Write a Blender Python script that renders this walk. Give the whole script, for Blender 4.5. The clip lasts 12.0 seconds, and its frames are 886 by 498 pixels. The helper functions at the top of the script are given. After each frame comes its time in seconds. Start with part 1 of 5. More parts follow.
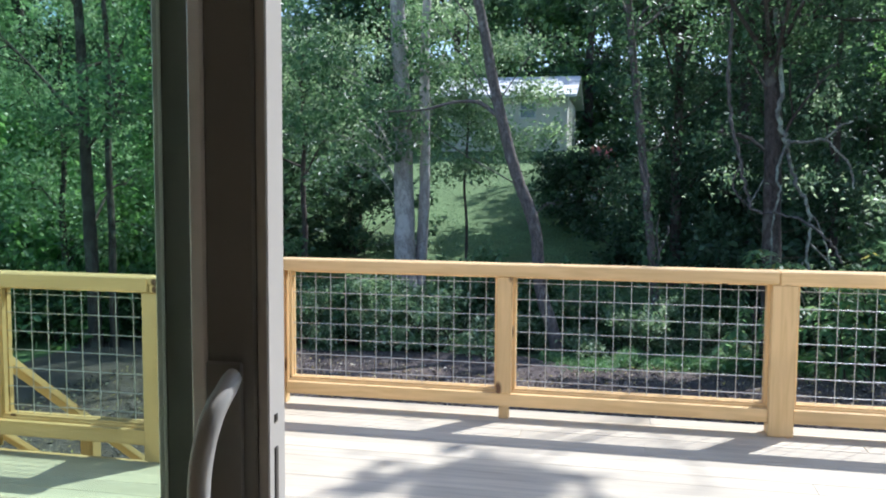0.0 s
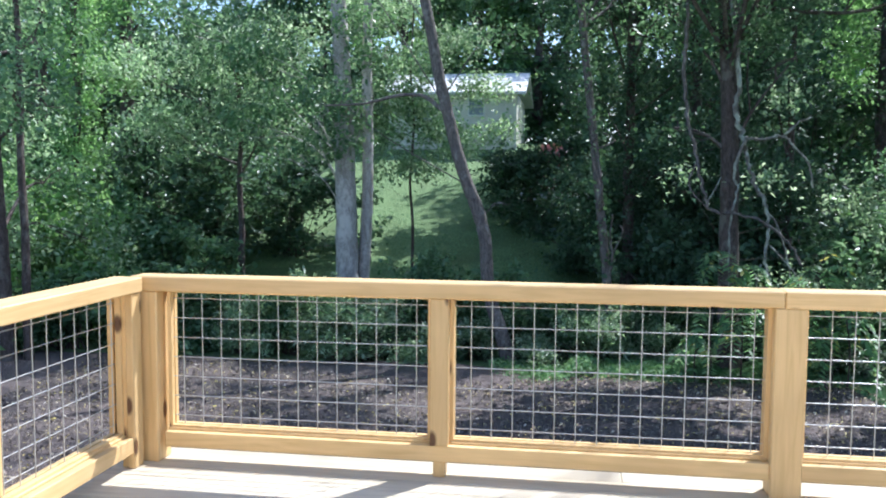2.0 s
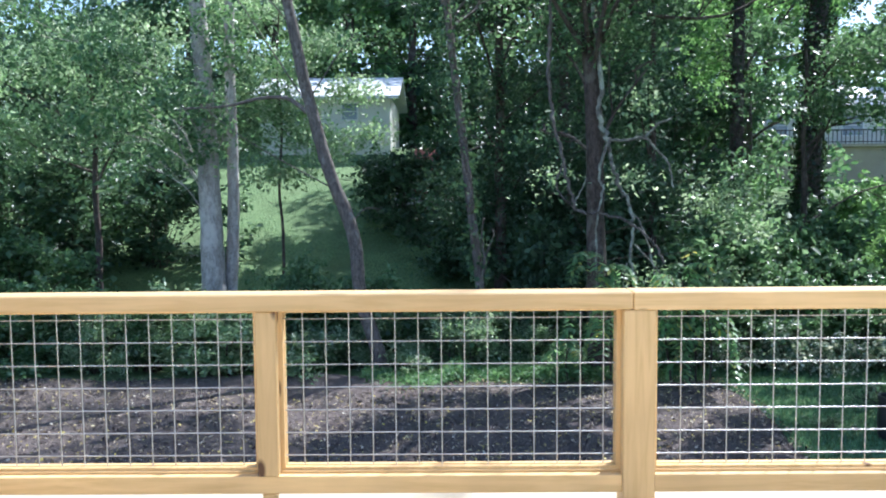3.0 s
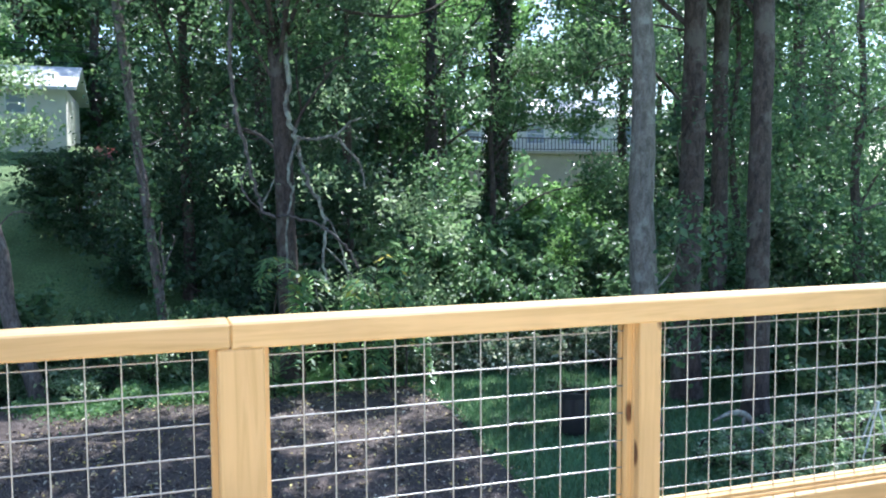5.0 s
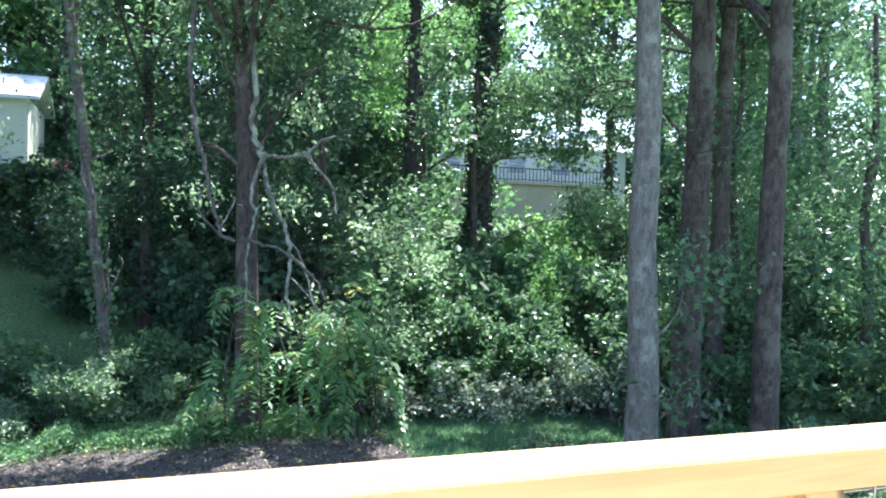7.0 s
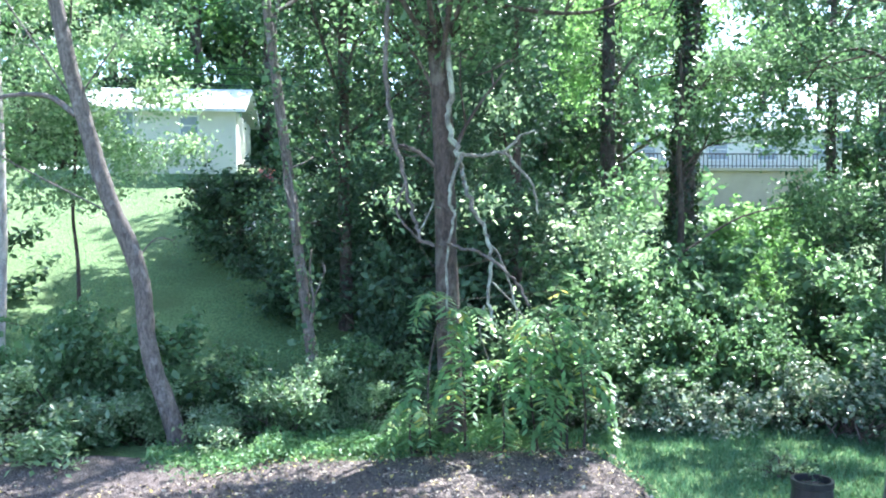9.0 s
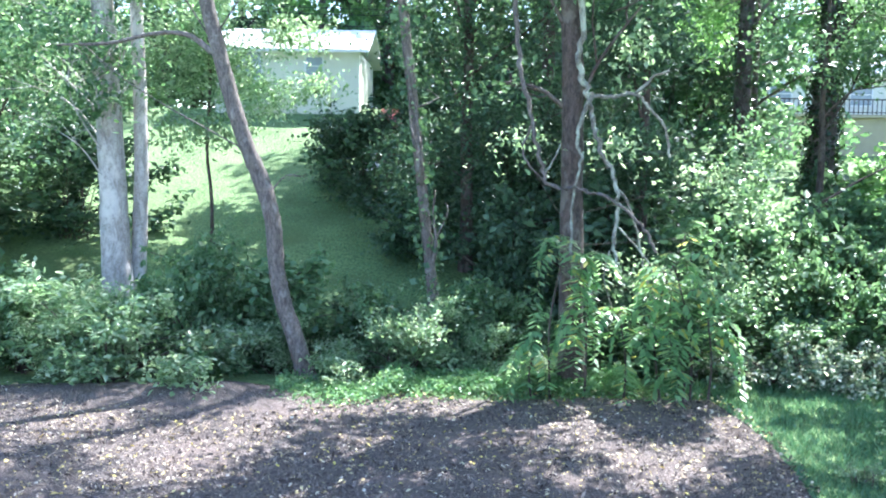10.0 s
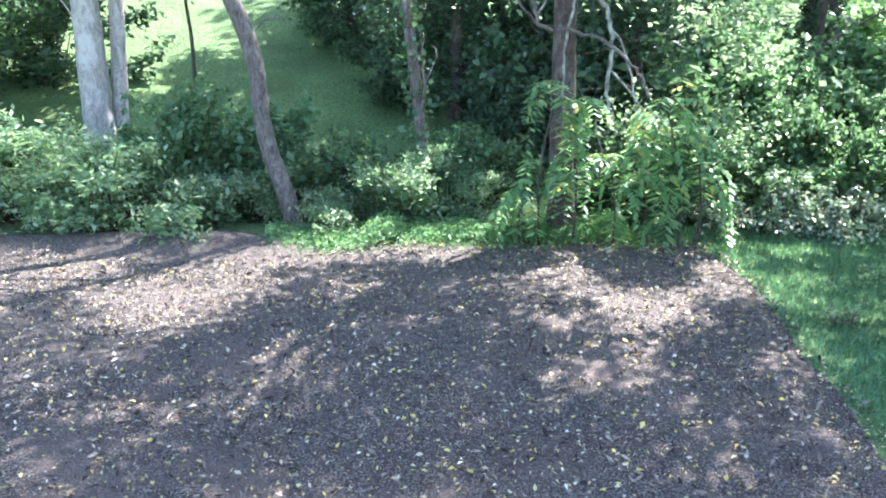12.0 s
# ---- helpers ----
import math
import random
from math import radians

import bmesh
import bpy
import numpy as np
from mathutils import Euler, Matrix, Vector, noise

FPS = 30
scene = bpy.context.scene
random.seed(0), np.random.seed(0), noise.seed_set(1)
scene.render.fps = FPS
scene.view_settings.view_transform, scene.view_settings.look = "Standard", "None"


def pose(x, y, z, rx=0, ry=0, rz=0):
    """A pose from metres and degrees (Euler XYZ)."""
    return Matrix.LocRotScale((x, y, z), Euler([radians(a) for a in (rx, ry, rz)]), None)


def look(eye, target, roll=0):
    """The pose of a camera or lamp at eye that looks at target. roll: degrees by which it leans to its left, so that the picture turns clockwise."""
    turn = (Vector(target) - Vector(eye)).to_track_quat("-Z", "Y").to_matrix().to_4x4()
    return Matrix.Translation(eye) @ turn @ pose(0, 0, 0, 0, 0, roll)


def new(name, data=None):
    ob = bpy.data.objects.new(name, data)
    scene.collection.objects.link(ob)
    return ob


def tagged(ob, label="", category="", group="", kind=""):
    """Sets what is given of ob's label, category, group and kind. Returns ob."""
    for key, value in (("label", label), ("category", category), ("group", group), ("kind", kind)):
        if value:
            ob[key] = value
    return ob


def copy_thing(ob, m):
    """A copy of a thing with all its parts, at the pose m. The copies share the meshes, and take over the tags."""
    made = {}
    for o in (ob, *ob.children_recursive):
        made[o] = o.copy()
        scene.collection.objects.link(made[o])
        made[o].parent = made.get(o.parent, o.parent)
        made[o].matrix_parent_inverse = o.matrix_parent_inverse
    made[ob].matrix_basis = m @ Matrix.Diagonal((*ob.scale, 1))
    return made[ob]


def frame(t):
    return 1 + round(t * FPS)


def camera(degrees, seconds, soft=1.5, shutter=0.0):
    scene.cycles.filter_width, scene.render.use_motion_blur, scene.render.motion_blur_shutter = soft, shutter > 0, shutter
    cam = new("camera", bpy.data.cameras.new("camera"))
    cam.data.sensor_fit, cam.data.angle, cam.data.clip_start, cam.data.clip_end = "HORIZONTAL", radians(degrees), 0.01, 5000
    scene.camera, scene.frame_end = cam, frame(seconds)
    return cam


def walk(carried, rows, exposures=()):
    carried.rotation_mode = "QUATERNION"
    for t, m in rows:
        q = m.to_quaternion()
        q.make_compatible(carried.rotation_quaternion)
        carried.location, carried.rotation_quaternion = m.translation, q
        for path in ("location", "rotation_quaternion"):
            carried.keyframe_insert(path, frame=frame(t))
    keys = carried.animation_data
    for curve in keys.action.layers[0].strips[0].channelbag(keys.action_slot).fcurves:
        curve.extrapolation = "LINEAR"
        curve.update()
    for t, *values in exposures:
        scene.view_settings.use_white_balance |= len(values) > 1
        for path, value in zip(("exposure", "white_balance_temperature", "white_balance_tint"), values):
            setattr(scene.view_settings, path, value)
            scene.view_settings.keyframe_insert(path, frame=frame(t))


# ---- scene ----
cam = camera(55.6, 12.0, soft=2.0)
# seconds, x, y, z, yaw, pitch, roll
ROWS = [
    (0, 0.076, -0.023, 1.437, 12.07, -4.40, -0.37),
    (0.5, 0.017, 0.315, 1.427, 11.66, -4.80, 0.23),
    (1, -0.036, 0.636, 1.428, 14.02, -4.92, -0.03),
    (1.5, -0.049, 0.839, 1.429, 13.56, -4.58, -0.63),
    (2, 0.000, 1.071, 1.429, 8.68, -4.44, -0.37),
    (2.5, 0.065, 1.246, 1.423, 5.33, -4.21, 0.54),
    (3, 0.187, 1.449, 1.397, 0.53, -4.06, 0.50),
    (3.5, 0.318, 1.594, 1.372, -6.46, -4.64, -0.31),
    (5.5, 0.883, 2.780, 1.347, -20.85, -3.63, 0.74),
    (6, 1.007, 3.106, 1.355, -22.17, -3.25, 0.45),
    (6.5, 1.146, 3.480, 1.345, -22.16, -2.43, -1.00),
    (8.5, 1.243, 4.588, 1.440, -11.71, -2.21, -0.53),
    (9, 1.178, 4.761, 1.443, -7.82, -2.59, 0.34),
    (9.5, 1.099, 4.856, 1.421, -3.41, -3.70, 0.40),
    (10, 1.029, 4.862, 1.397, 0.04, -6.40, -0.72),
    (10.5, 1.026, 4.926, 1.366, 0.88, -9.71, -1.25),
    (11, 1.039, 4.950, 1.349, 0.81, -12.38, -1.11),
    (11.5, 1.056, 4.970, 1.333, -0.09, -14.74, -0.83),
    (12, 1.067, 4.974, 1.313, -0.58, -16.49, -0.55),
]
# seconds, stops, kelvin, tint
EXPOSURES = [(0.0, 0.58, 5540, 14), (2.5, 0.92, 5560, 13), (3.5, 1.0, 5570, 13), (6.5, 1.38, 5640, 11), (8.3, 2.14, 5680, 10), (9.5, 2.34, 5680, 12), (12.0, 2.42, 5950, 11)]
walk(cam, [(t, pose(x, y, z, 90 + pitch, roll, yaw)) for t, x, y, z, yaw, pitch, roll in ROWS], EXPOSURES)

# ---- light ----
SUN_TO = Vector((0.46, 0.56, 1.0)).normalized()
world = bpy.data.worlds.new("sky")
scene.world = world
world.use_nodes = True
wn = world.node_tree
sky = wn.nodes.new("ShaderNodeTexSky")
sky.sky_type = "NISHITA"
sky.sun_disc = False
sky.sun_elevation = math.asin(SUN_TO.z)
sky.sun_rotation = math.atan2(SUN_TO.x, SUN_TO.y)
wn.links.new(sky.outputs[0], wn.nodes["Background"].inputs[0])
wn.nodes["Background"].inputs[1].default_value = 0.15
sun_data = bpy.data.lights.new("sun", "SUN")
sun_data.energy, sun_data.angle, sun_data.color = 4.9, radians(0.5), (1.0, 0.95, 0.87)
sun = new("sun", sun_data)
sun.matrix_world = look(SUN_TO * 80, (0, 0, 0))

GROUND = -2.4  # yard level under the raised deck
RAIL_Y = 5.10  # plane of the wire in the front railing


# ---- materials ----
def material(name):
    m = bpy.data.materials.new(name)
    m.use_nodes = True
    nt = m.node_tree
    return m, nt, nt.nodes["Principled BSDF"]


def node(nt, kind, **values):
    n = nt.nodes.new(kind)
    for key, v in values.items():
        n.inputs[key].default_value = v
    return n


def ramp(nt, fac, stops):
    r = nt.nodes.new("ShaderNodeValToRGB")
    els = r.color_ramp.elements
    while len(els) < len(stops):
        els.new(0.5)
    for e, (p, c) in zip(els, stops):
        e.position, e.color = p, (*c, 1)
    nt.links.new(fac, r.inputs[0])
    return r.outputs[0]


def mixed(nt, a, b, fac, kind="MIX"):
    m = nt.nodes.new("ShaderNodeMix")
    m.data_type, m.blend_type = "RGBA", kind
    for sock, v in ((m.inputs["Factor"], fac), (m.inputs[6], a), (m.inputs[7], b)):
        if isinstance(v, (int, float)):
            sock.default_value = v
        elif isinstance(v, tuple):
            sock.default_value = (*v, 1)
        else:
            nt.links.new(v, sock)
    return m.outputs[2]


def coords(nt, scale=(1, 1, 1), which="Object"):
    tc = nt.nodes.new("ShaderNodeTexCoord")
    mp = nt.nodes.new("ShaderNodeMapping")
    mp.inputs["Scale"].default_value = scale
    nt.links.new(tc.outputs[which], mp.inputs[0])
    return mp.outputs[0]


def noise_tex(nt, vec, scale, detail=4.0, rough=0.55, distortion=0.0):
    n = node(nt, "ShaderNodeTexNoise", Scale=scale, Detail=detail, Roughness=rough, Distortion=distortion)
    nt.links.new(vec, n.inputs["Vector"])
    return n.outputs["Fac"]


def bumped(nt, bsdf, height, strength=0.3, distance=0.01):
    b = node(nt, "ShaderNodeBump", Strength=strength, Distance=distance)
    nt.links.new(height, b.inputs["Height"])
    nt.links.new(b.outputs[0], bsdf.inputs["Normal"])


def timber(name, dark, light, axis, rough=0.48, knots=True):
    """Sawn softwood with its grain along one axis (0, 1 or 2) and scattered knots."""
    m, nt, bsdf = material(name)
    sc = [14.0, 14.0, 14.0]
    sc[axis] = 0.9
    info = nt.nodes.new("ShaderNodeObjectInfo")
    vec = coords(nt, tuple(sc))
    shift = nt.nodes.new("ShaderNodeVectorMath")
    shift.operation = "ADD"
    spread = nt.nodes.new("ShaderNodeVectorMath")
    spread.operation = "SCALE"
    spread.inputs[0].default_value = (37, 23, 51)
    nt.links.new(info.outputs["Random"], spread.inputs["Scale"])
    nt.links.new(vec, shift.inputs[0])
    nt.links.new(spread.outputs[0], shift.inputs[1])
    grain = noise_tex(nt, shift.outputs[0], 2.2, 6, 0.6, 0.6)
    col = ramp(nt, grain, [(0.3, dark), (0.52, light), (0.75, tuple(c * 1.1 for c in light))])
    broad = noise_tex(nt, coords(nt, (1, 1, 1)), 1.7, 3)
    col = mixed(nt, col, tuple(c * 0.75 for c in light), ramp(nt, broad, [(0.45, (0, 0, 0)), (0.75, (0.6, 0.6, 0.6))]))
    if knots:
        kv = [6.5, 6.5, 6.5]
        kv[axis] = 3.0
        vor = node(nt, "ShaderNodeTexVoronoi", Scale=1.0)
        nt.links.new(coords(nt, tuple(kv)), vor.inputs["Vector"])
        spot = ramp(nt, vor.outputs["Distance"], [(0.10, (1, 1, 1)), (0.17, (0, 0, 0))])
        col = mixed(nt, col, (0.13, 0.06, 0.025), spot)
    tone = node(nt, "ShaderNodeMapRange", **{"To Min": 0.88, "To Max": 1.1})
    nt.links.new(info.outputs["Random"], tone.inputs["Value"])
    hsv = nt.nodes.new("ShaderNodeHueSaturation")
    nt.links.new(tone.outputs[0], hsv.inputs["Value"])
    nt.links.new(col, hsv.inputs["Color"])
    nt.links.new(hsv.outputs[0], bsdf.inputs["Base Color"])
    bsdf.inputs["Roughness"].default_value = rough
    bumped(nt, bsdf, grain, 0.25, 0.004)
    return m


def bark(name, dark, light, patches=None, scale=7.0, depth=0.03, cover=0.5):
    """Bark: upright ridges broken across, fine grain, and blots of lichen or bare wood."""
    m, nt, bsdf = material(name)
    ridges = noise_tex(nt, coords(nt, (1, 1, 0.3)), scale * 2.6, 6, 0.7, 0.5)
    fine = noise_tex(nt, coords(nt, (1, 1, 0.7)), scale * 9, 4, 0.7)
    col = ramp(nt, ridges, [(0.36, dark), (0.6, light)])
    col = mixed(nt, col, tuple(c * 0.45 for c in dark), ramp(nt, fine, [(0.5, (0, 0, 0)), (0.68, (0.8, 0.8, 0.8))]))
    blot = noise_tex(nt, coords(nt, (1, 1, 0.75)), scale * 0.55, 6, 0.68)
    if patches:
        col = mixed(nt, col, patches, ramp(nt, blot, [(cover, (0, 0, 0)), (cover + 0.1, (0.8, 0.8, 0.8))]))
    nt.links.new(col, bsdf.inputs["Base Color"])
    bsdf.inputs["Roughness"].default_value = 0.92
    both = mixed(nt, ridges, fine, 0.4)
    bumped(nt, bsdf, both, 0.9, depth)
    return m


def foliage(name, colours, rough=0.5, through_light=0.32, spread=0.12):
    """Leaves: each leaf takes its own tint, and lets some light through."""
    m, nt, bsdf = material(name)
    geo = nt.nodes.new("ShaderNodeNewGeometry")
    n = len(colours)
    col = ramp(nt, geo.outputs["Random Per Island"], [(i / max(1, n - 1), c) for i, c in enumerate(colours)])
    patch = noise_tex(nt, coords(nt), 0.55, 2)
    hsv = nt.nodes.new("ShaderNodeHueSaturation")
    mr = node(nt, "ShaderNodeMapRange", **{"From Min": 0.3, "From Max": 0.7, "To Min": 1 - spread * 2, "To Max": 1 + spread * 2})
    nt.links.new(patch, mr.inputs["Value"])
    nt.links.new(mr.outputs[0], hsv.inputs["Value"])
    nt.links.new(col, hsv.inputs["Color"])
    nt.links.new(hsv.outputs[0], bsdf.inputs["Base Color"])
    bsdf.inputs["Roughness"].default_value = rough
    trans = nt.nodes.new("ShaderNodeBsdfTranslucent")
    warm = mixed(nt, hsv.outputs[0], (1.62, 1.52, 1.2), 1.0, "MULTIPLY")
    nt.links.new(warm, trans.inputs[0])
    mx = nt.nodes.new("ShaderNodeMixShader")
    mx.inputs[0].default_value = through_light
    nt.links.new(bsdf.outputs[0], mx.inputs[1])
    nt.links.new(trans.outputs[0], mx.inputs[2])
    nt.links.new(mx.outputs[0], nt.nodes["Material Output"].inputs["Surface"])
    return m


def plain(name, colour, rough=0.6, metal=0.0, vary=0.12, scale=6.0, bump=0.1):
    m, nt, bsdf = material(name)
    a = noise_tex(nt, coords(nt), scale, 5)
    b = noise_tex(nt, coords(nt), scale * 14, 3)
    col = ramp(nt, a, [(0.3, tuple(c * (1 - vary) for c in colour)), (0.7, tuple(min(1, c * (1 + vary)) for c in colour))])
    nt.links.new(col, bsdf.inputs["Base Color"])
    bsdf.inputs["Roughness"].default_value, bsdf.inputs["Metallic"].default_value = rough, metal
    if bump:
        bumped(nt, bsdf, b, bump, 0.003)
    return m


def soil(name, stops, scales, bump=0.6, distance=0.03):
    m, nt, bsdf = material(name)
    fine = noise_tex(nt, coords(nt), scales[0], 6, 0.7)
    mid = noise_tex(nt, coords(nt), scales[1], 5, 0.6)
    wide = noise_tex(nt, coords(nt), scales[2], 3)
    col = ramp(nt, fine, [(0.36, stops[0]), (0.5, stops[1]), (0.68, stops[2])])
    col = mixed(nt, col, stops[1], ramp(nt, mid, [(0.45, (0, 0, 0)), (0.75, (0.6, 0.6, 0.6))]))
    col = mixed(nt, col, stops[3], ramp(nt, wide, [(0.48, (0, 0, 0)), (0.7, (0.7, 0.7, 0.7))]))
    nt.links.new(col, bsdf.inputs["Base Color"])
    bsdf.inputs["Roughness"].default_value = 0.95
    bumped(nt, bsdf, fine, bump, distance)
    return m


PINE_L, PINE_D = (0.73, 0.50, 0.23), (0.61, 0.40, 0.16)
PINE = [timber("pine_along_%s" % "xyz"[i], PINE_D, PINE_L, i) for i in range(3)]
DECKING = timber("decking", (0.46, 0.40, 0.295), (0.575, 0.505, 0.375), 0, 0.5, False)
WIRE = plain("galvanised_wire", (0.50, 0.51, 0.52), 0.38, 0.85, 0.1, 30, 0)
MULCH = soil("mulch", [(0.018, 0.012, 0.011), (0.096, 0.072, 0.065), (0.60, 0.525, 0.475), (0.19, 0.147, 0.132)], (48, 7, 0.8), 1.0, 0.05)
TURF = soil("turf", [(0.05, 0.09, 0.03), (0.135, 0.22, 0.085), (0.26, 0.36, 0.15), (0.085, 0.125, 0.045)], (16, 1.7, 0.45), 0.9, 0.05)
CHIP = foliage("wood_chips", [(0.025, 0.016, 0.015), (0.085, 0.062, 0.052), (0.18, 0.138, 0.112), (0.36, 0.295, 0.24)], 0.9, 0.0)
LITTER = foliage("fallen_leaves", [(0.55, 0.50, 0.40), (0.62, 0.52, 0.12), (0.40, 0.30, 0.16), (0.66, 0.62, 0.52)], 0.6, 0.1)
GRASS = foliage("grass_blades", [(0.07, 0.155, 0.08), (0.115, 0.24, 0.128), (0.18, 0.325, 0.185)], 0.42, 0.35)
WEED = foliage("weed_leaves", [(0.09, 0.195, 0.08), (0.14, 0.28, 0.125), (0.22, 0.36, 0.185)], 0.42, 0.45)
LEAF_DARK = foliage("dark_leaves", [(0.036, 0.08, 0.044), (0.068, 0.135, 0.074), (0.12, 0.20, 0.12)], 0.4, 0.36)
LEAF_MID = foliage("green_leaves", [(0.058, 0.128, 0.062), (0.105, 0.20, 0.098), (0.18, 0.295, 0.175)], 0.34, 0.48)
LEAF_LIGHT = foliage("light_green_leaves", [(0.105, 0.22, 0.08), (0.17, 0.32, 0.125), (0.25, 0.41, 0.185)], 0.3, 0.6)
LEAF_PALE = foliage("pale_bush_leaves", [(0.13, 0.23, 0.12), (0.24, 0.365, 0.215), (0.43, 0.54, 0.42)], 0.34, 0.55)
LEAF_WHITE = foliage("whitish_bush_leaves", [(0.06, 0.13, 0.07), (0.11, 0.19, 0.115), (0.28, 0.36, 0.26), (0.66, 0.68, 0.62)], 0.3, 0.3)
LEAF_COMPOUND = foliage("compound_leaves", [(0.13, 0.26, 0.13), (0.20, 0.36, 0.19), (0.27, 0.45, 0.25), (0.22, 0.40, 0.21), (0.17, 0.33, 0.17), (0.25, 0.43, 0.23), (0.30, 0.47, 0.27), (0.62, 0.54, 0.12)], 0.36, 0.6)
LEAF_IVY = foliage("ivy_leaves", [(0.02, 0.045, 0.015), (0.035, 0.07, 0.022)], 0.35, 0.15)
BARK_PALE = bark("pale_bark", (0.30, 0.265, 0.245), (0.53, 0.49, 0.46), (0.64, 0.60, 0.57), 4.0, 0.014)
BARK_GREY = bark("grey_bark", (0.08, 0.065, 0.06), (0.215, 0.185, 0.17), (0.30, 0.28, 0.265), 9.0, 0.025, 0.56)
BARK_MOSSY = bark("mossy_grey_bark", (0.13, 0.115, 0.10), (0.27, 0.245, 0.22), (0.36, 0.36, 0.32), 6.0, 0.03, 0.53)
BARK_BROWN = bark("brown_bark", (0.04, 0.03, 0.027), (0.125, 0.092, 0.08), (0.17, 0.15, 0.13), 6.0)
BARK_VINE = bark("lichened_vine_bark", (0.12, 0.11, 0.095), (0.28, 0.26, 0.23), (0.44, 0.47, 0.39), 9.0, 0.012, 0.48)
HANDLE_VINYL = plain("handle_vinyl", (0.44, 0.43, 0.39), 0.4, 0, 0.05, 3, 0.03)
VINYL = plain("door_vinyl", (0.22, 0.215, 0.19), 0.45, 0, 0.05, 3, 0.03)
VINYL_EDGE = plain("door_edge_vinyl", (0.46, 0.435, 0.385), 0.5, 0, 0.05, 3, 0.03)
BEAD_WHITE = plain("white_bead_vinyl", (0.85, 0.85, 0.82), 0.35, 0, 0.03, 3, 0)
STONE = plain("grey_stone", (0.24, 0.23, 0.22), 0.9, 0, 0.2, 5, 0.4)
DARK_METAL = plain("dark_metal", (0.05, 0.045, 0.04), 0.4, 0.6, 0.1, 10, 0)
WALL_PAINT = plain("wall_paint", (0.80, 0.78, 0.74), 0.8, 0, 0.04, 2, 0.05)
ROOM_FLOOR = timber("room_floor", (0.36, 0.26, 0.17), (0.52, 0.40, 0.27), 0, 0.4, False)
SIDING = plain("house_siding", (0.74, 0.72, 0.64), 0.7, 0, 0.05, 1.5, 0.05)
SIDING_WARM = plain("tan_house_wall", (0.42, 0.36, 0.255), 0.8, 0, 0.08, 1.5, 0.05)
ROOFING = plain("pale_metal_roof", (0.78, 0.78, 0.78), 0.5, 0.1, 0.05, 1.0, 0.03)
WINDOW_GLASS = plain("dark_window_glass", (0.28, 0.33, 0.38), 0.12, 0, 0.1, 2, 0)
WHITE_TRIM = plain("white_trim", (0.8, 0.8, 0.78), 0.5, 0, 0.04, 3, 0)
CAR_PAINT = plain("red_car_paint", (0.33, 0.07, 0.06), 0.3, 0, 0.03, 3, 0)
RUBBER = plain("rubber", (0.03, 0.03, 0.03), 0.8, 0, 0.1, 12, 0)
POT_BLACK = plain("black_plastic", (0.02, 0.02, 0.024), 0.4, 0, 0.1, 8, 0.05)
CONCRETE = plain("driveway_concrete", (0.55, 0.53, 0.49), 0.85, 0, 0.1, 2, 0.2)


def glass_material():
    m, nt, bsdf = material("door_glass")
    bsdf.inputs["Base Color"].default_value = (0.74, 0.85, 0.75, 1)
    bsdf.inputs["Transmission Weight"].default_value = 1.0
    bsdf.inputs["Roughness"].default_value = 0.0
    bsdf.inputs["IOR"].default_value = 1.1
    return m


GLASS = glass_material()


# ---- helpers for meshes ----
def part(name, bm, mat, parent=None, label="", smooth=False):
    """Link a bmesh as one mesh object under a thing or a part."""
    me = bpy.data.meshes.new(name)
    bm.to_mesh(me)
    bm.free()
    return linked(name, me, mat, parent, label, smooth)


def linked(name, me, mat, parent=None, label="", smooth=False):
    if mat and not me.materials:
        me.materials.append(mat)
    if smooth:
        me.polygons.foreach_set("use_smooth", [True] * len(me.polygons))
    ob = new(name, me)
    if parent:
        ob.parent = parent
    if label:
        ob["label"] = label
    return ob


def slab(bm, x0, x1, y0, y1, z0, z1, bevel=0.0):
    """Add a box with softened edges to bm."""
    made = bmesh.ops.create_cube(bm, size=1.0, matrix=Matrix.Translation(((x0 + x1) / 2, (y0 + y1) / 2, (z0 + z1) / 2)) @ Matrix.Diagonal((x1 - x0, y1 - y0, z1 - z0, 1)))
    if bevel:
        edges = list({e for v in made["verts"] for e in v.link_edges})
        bmesh.ops.bevel(bm, geom=edges, offset=bevel, segments=1, affect="EDGES")
    return bm


def box_mesh(x0, x1, y0, y1, z0, z1, bevel=0.0):
    return slab(bmesh.new(), x0, x1, y0, y1, z0, z1, bevel)


def array_mesh(name, verts, faces):
    """A mesh from numpy arrays; faces all have the same number of corners."""
    me = bpy.data.meshes.new(name)
    n, k = faces.shape
    me.vertices.add(len(verts))
    me.vertices.foreach_set("co", np.ascontiguousarray(verts, dtype=np.float32).ravel())
    me.loops.add(n * k)
    me.loops.foreach_set("vertex_index", np.ascontiguousarray(faces, dtype=np.int32).ravel())
    me.polygons.add(n)
    me.polygons.foreach_set("loop_start", np.arange(0, n * k, k, dtype=np.int32))
    me.update(calc_edges=True)
    return me


def smooth_line(points, steps):
    """Catmull-Rom curve through rows of numbers."""
    p = np.array(points, float)
    p = np.vstack([2 * p[0] - p[1], p, 2 * p[-1] - p[-2]])
    out = []
    for i in range(1, len(p) - 2):
        for s in np.linspace(0, 1, steps, endpoint=False):
            a, b, c, d = p[i - 1], p[i], p[i + 1], p[i + 2]
            out.append(0.5 * (2 * b + (c - a) * s + (2 * a - 5 * b + 4 * c - d) * s * s + (3 * b - a - 3 * c + d) * s ** 3))
    out.append(p[-2])
    return np.array(out)


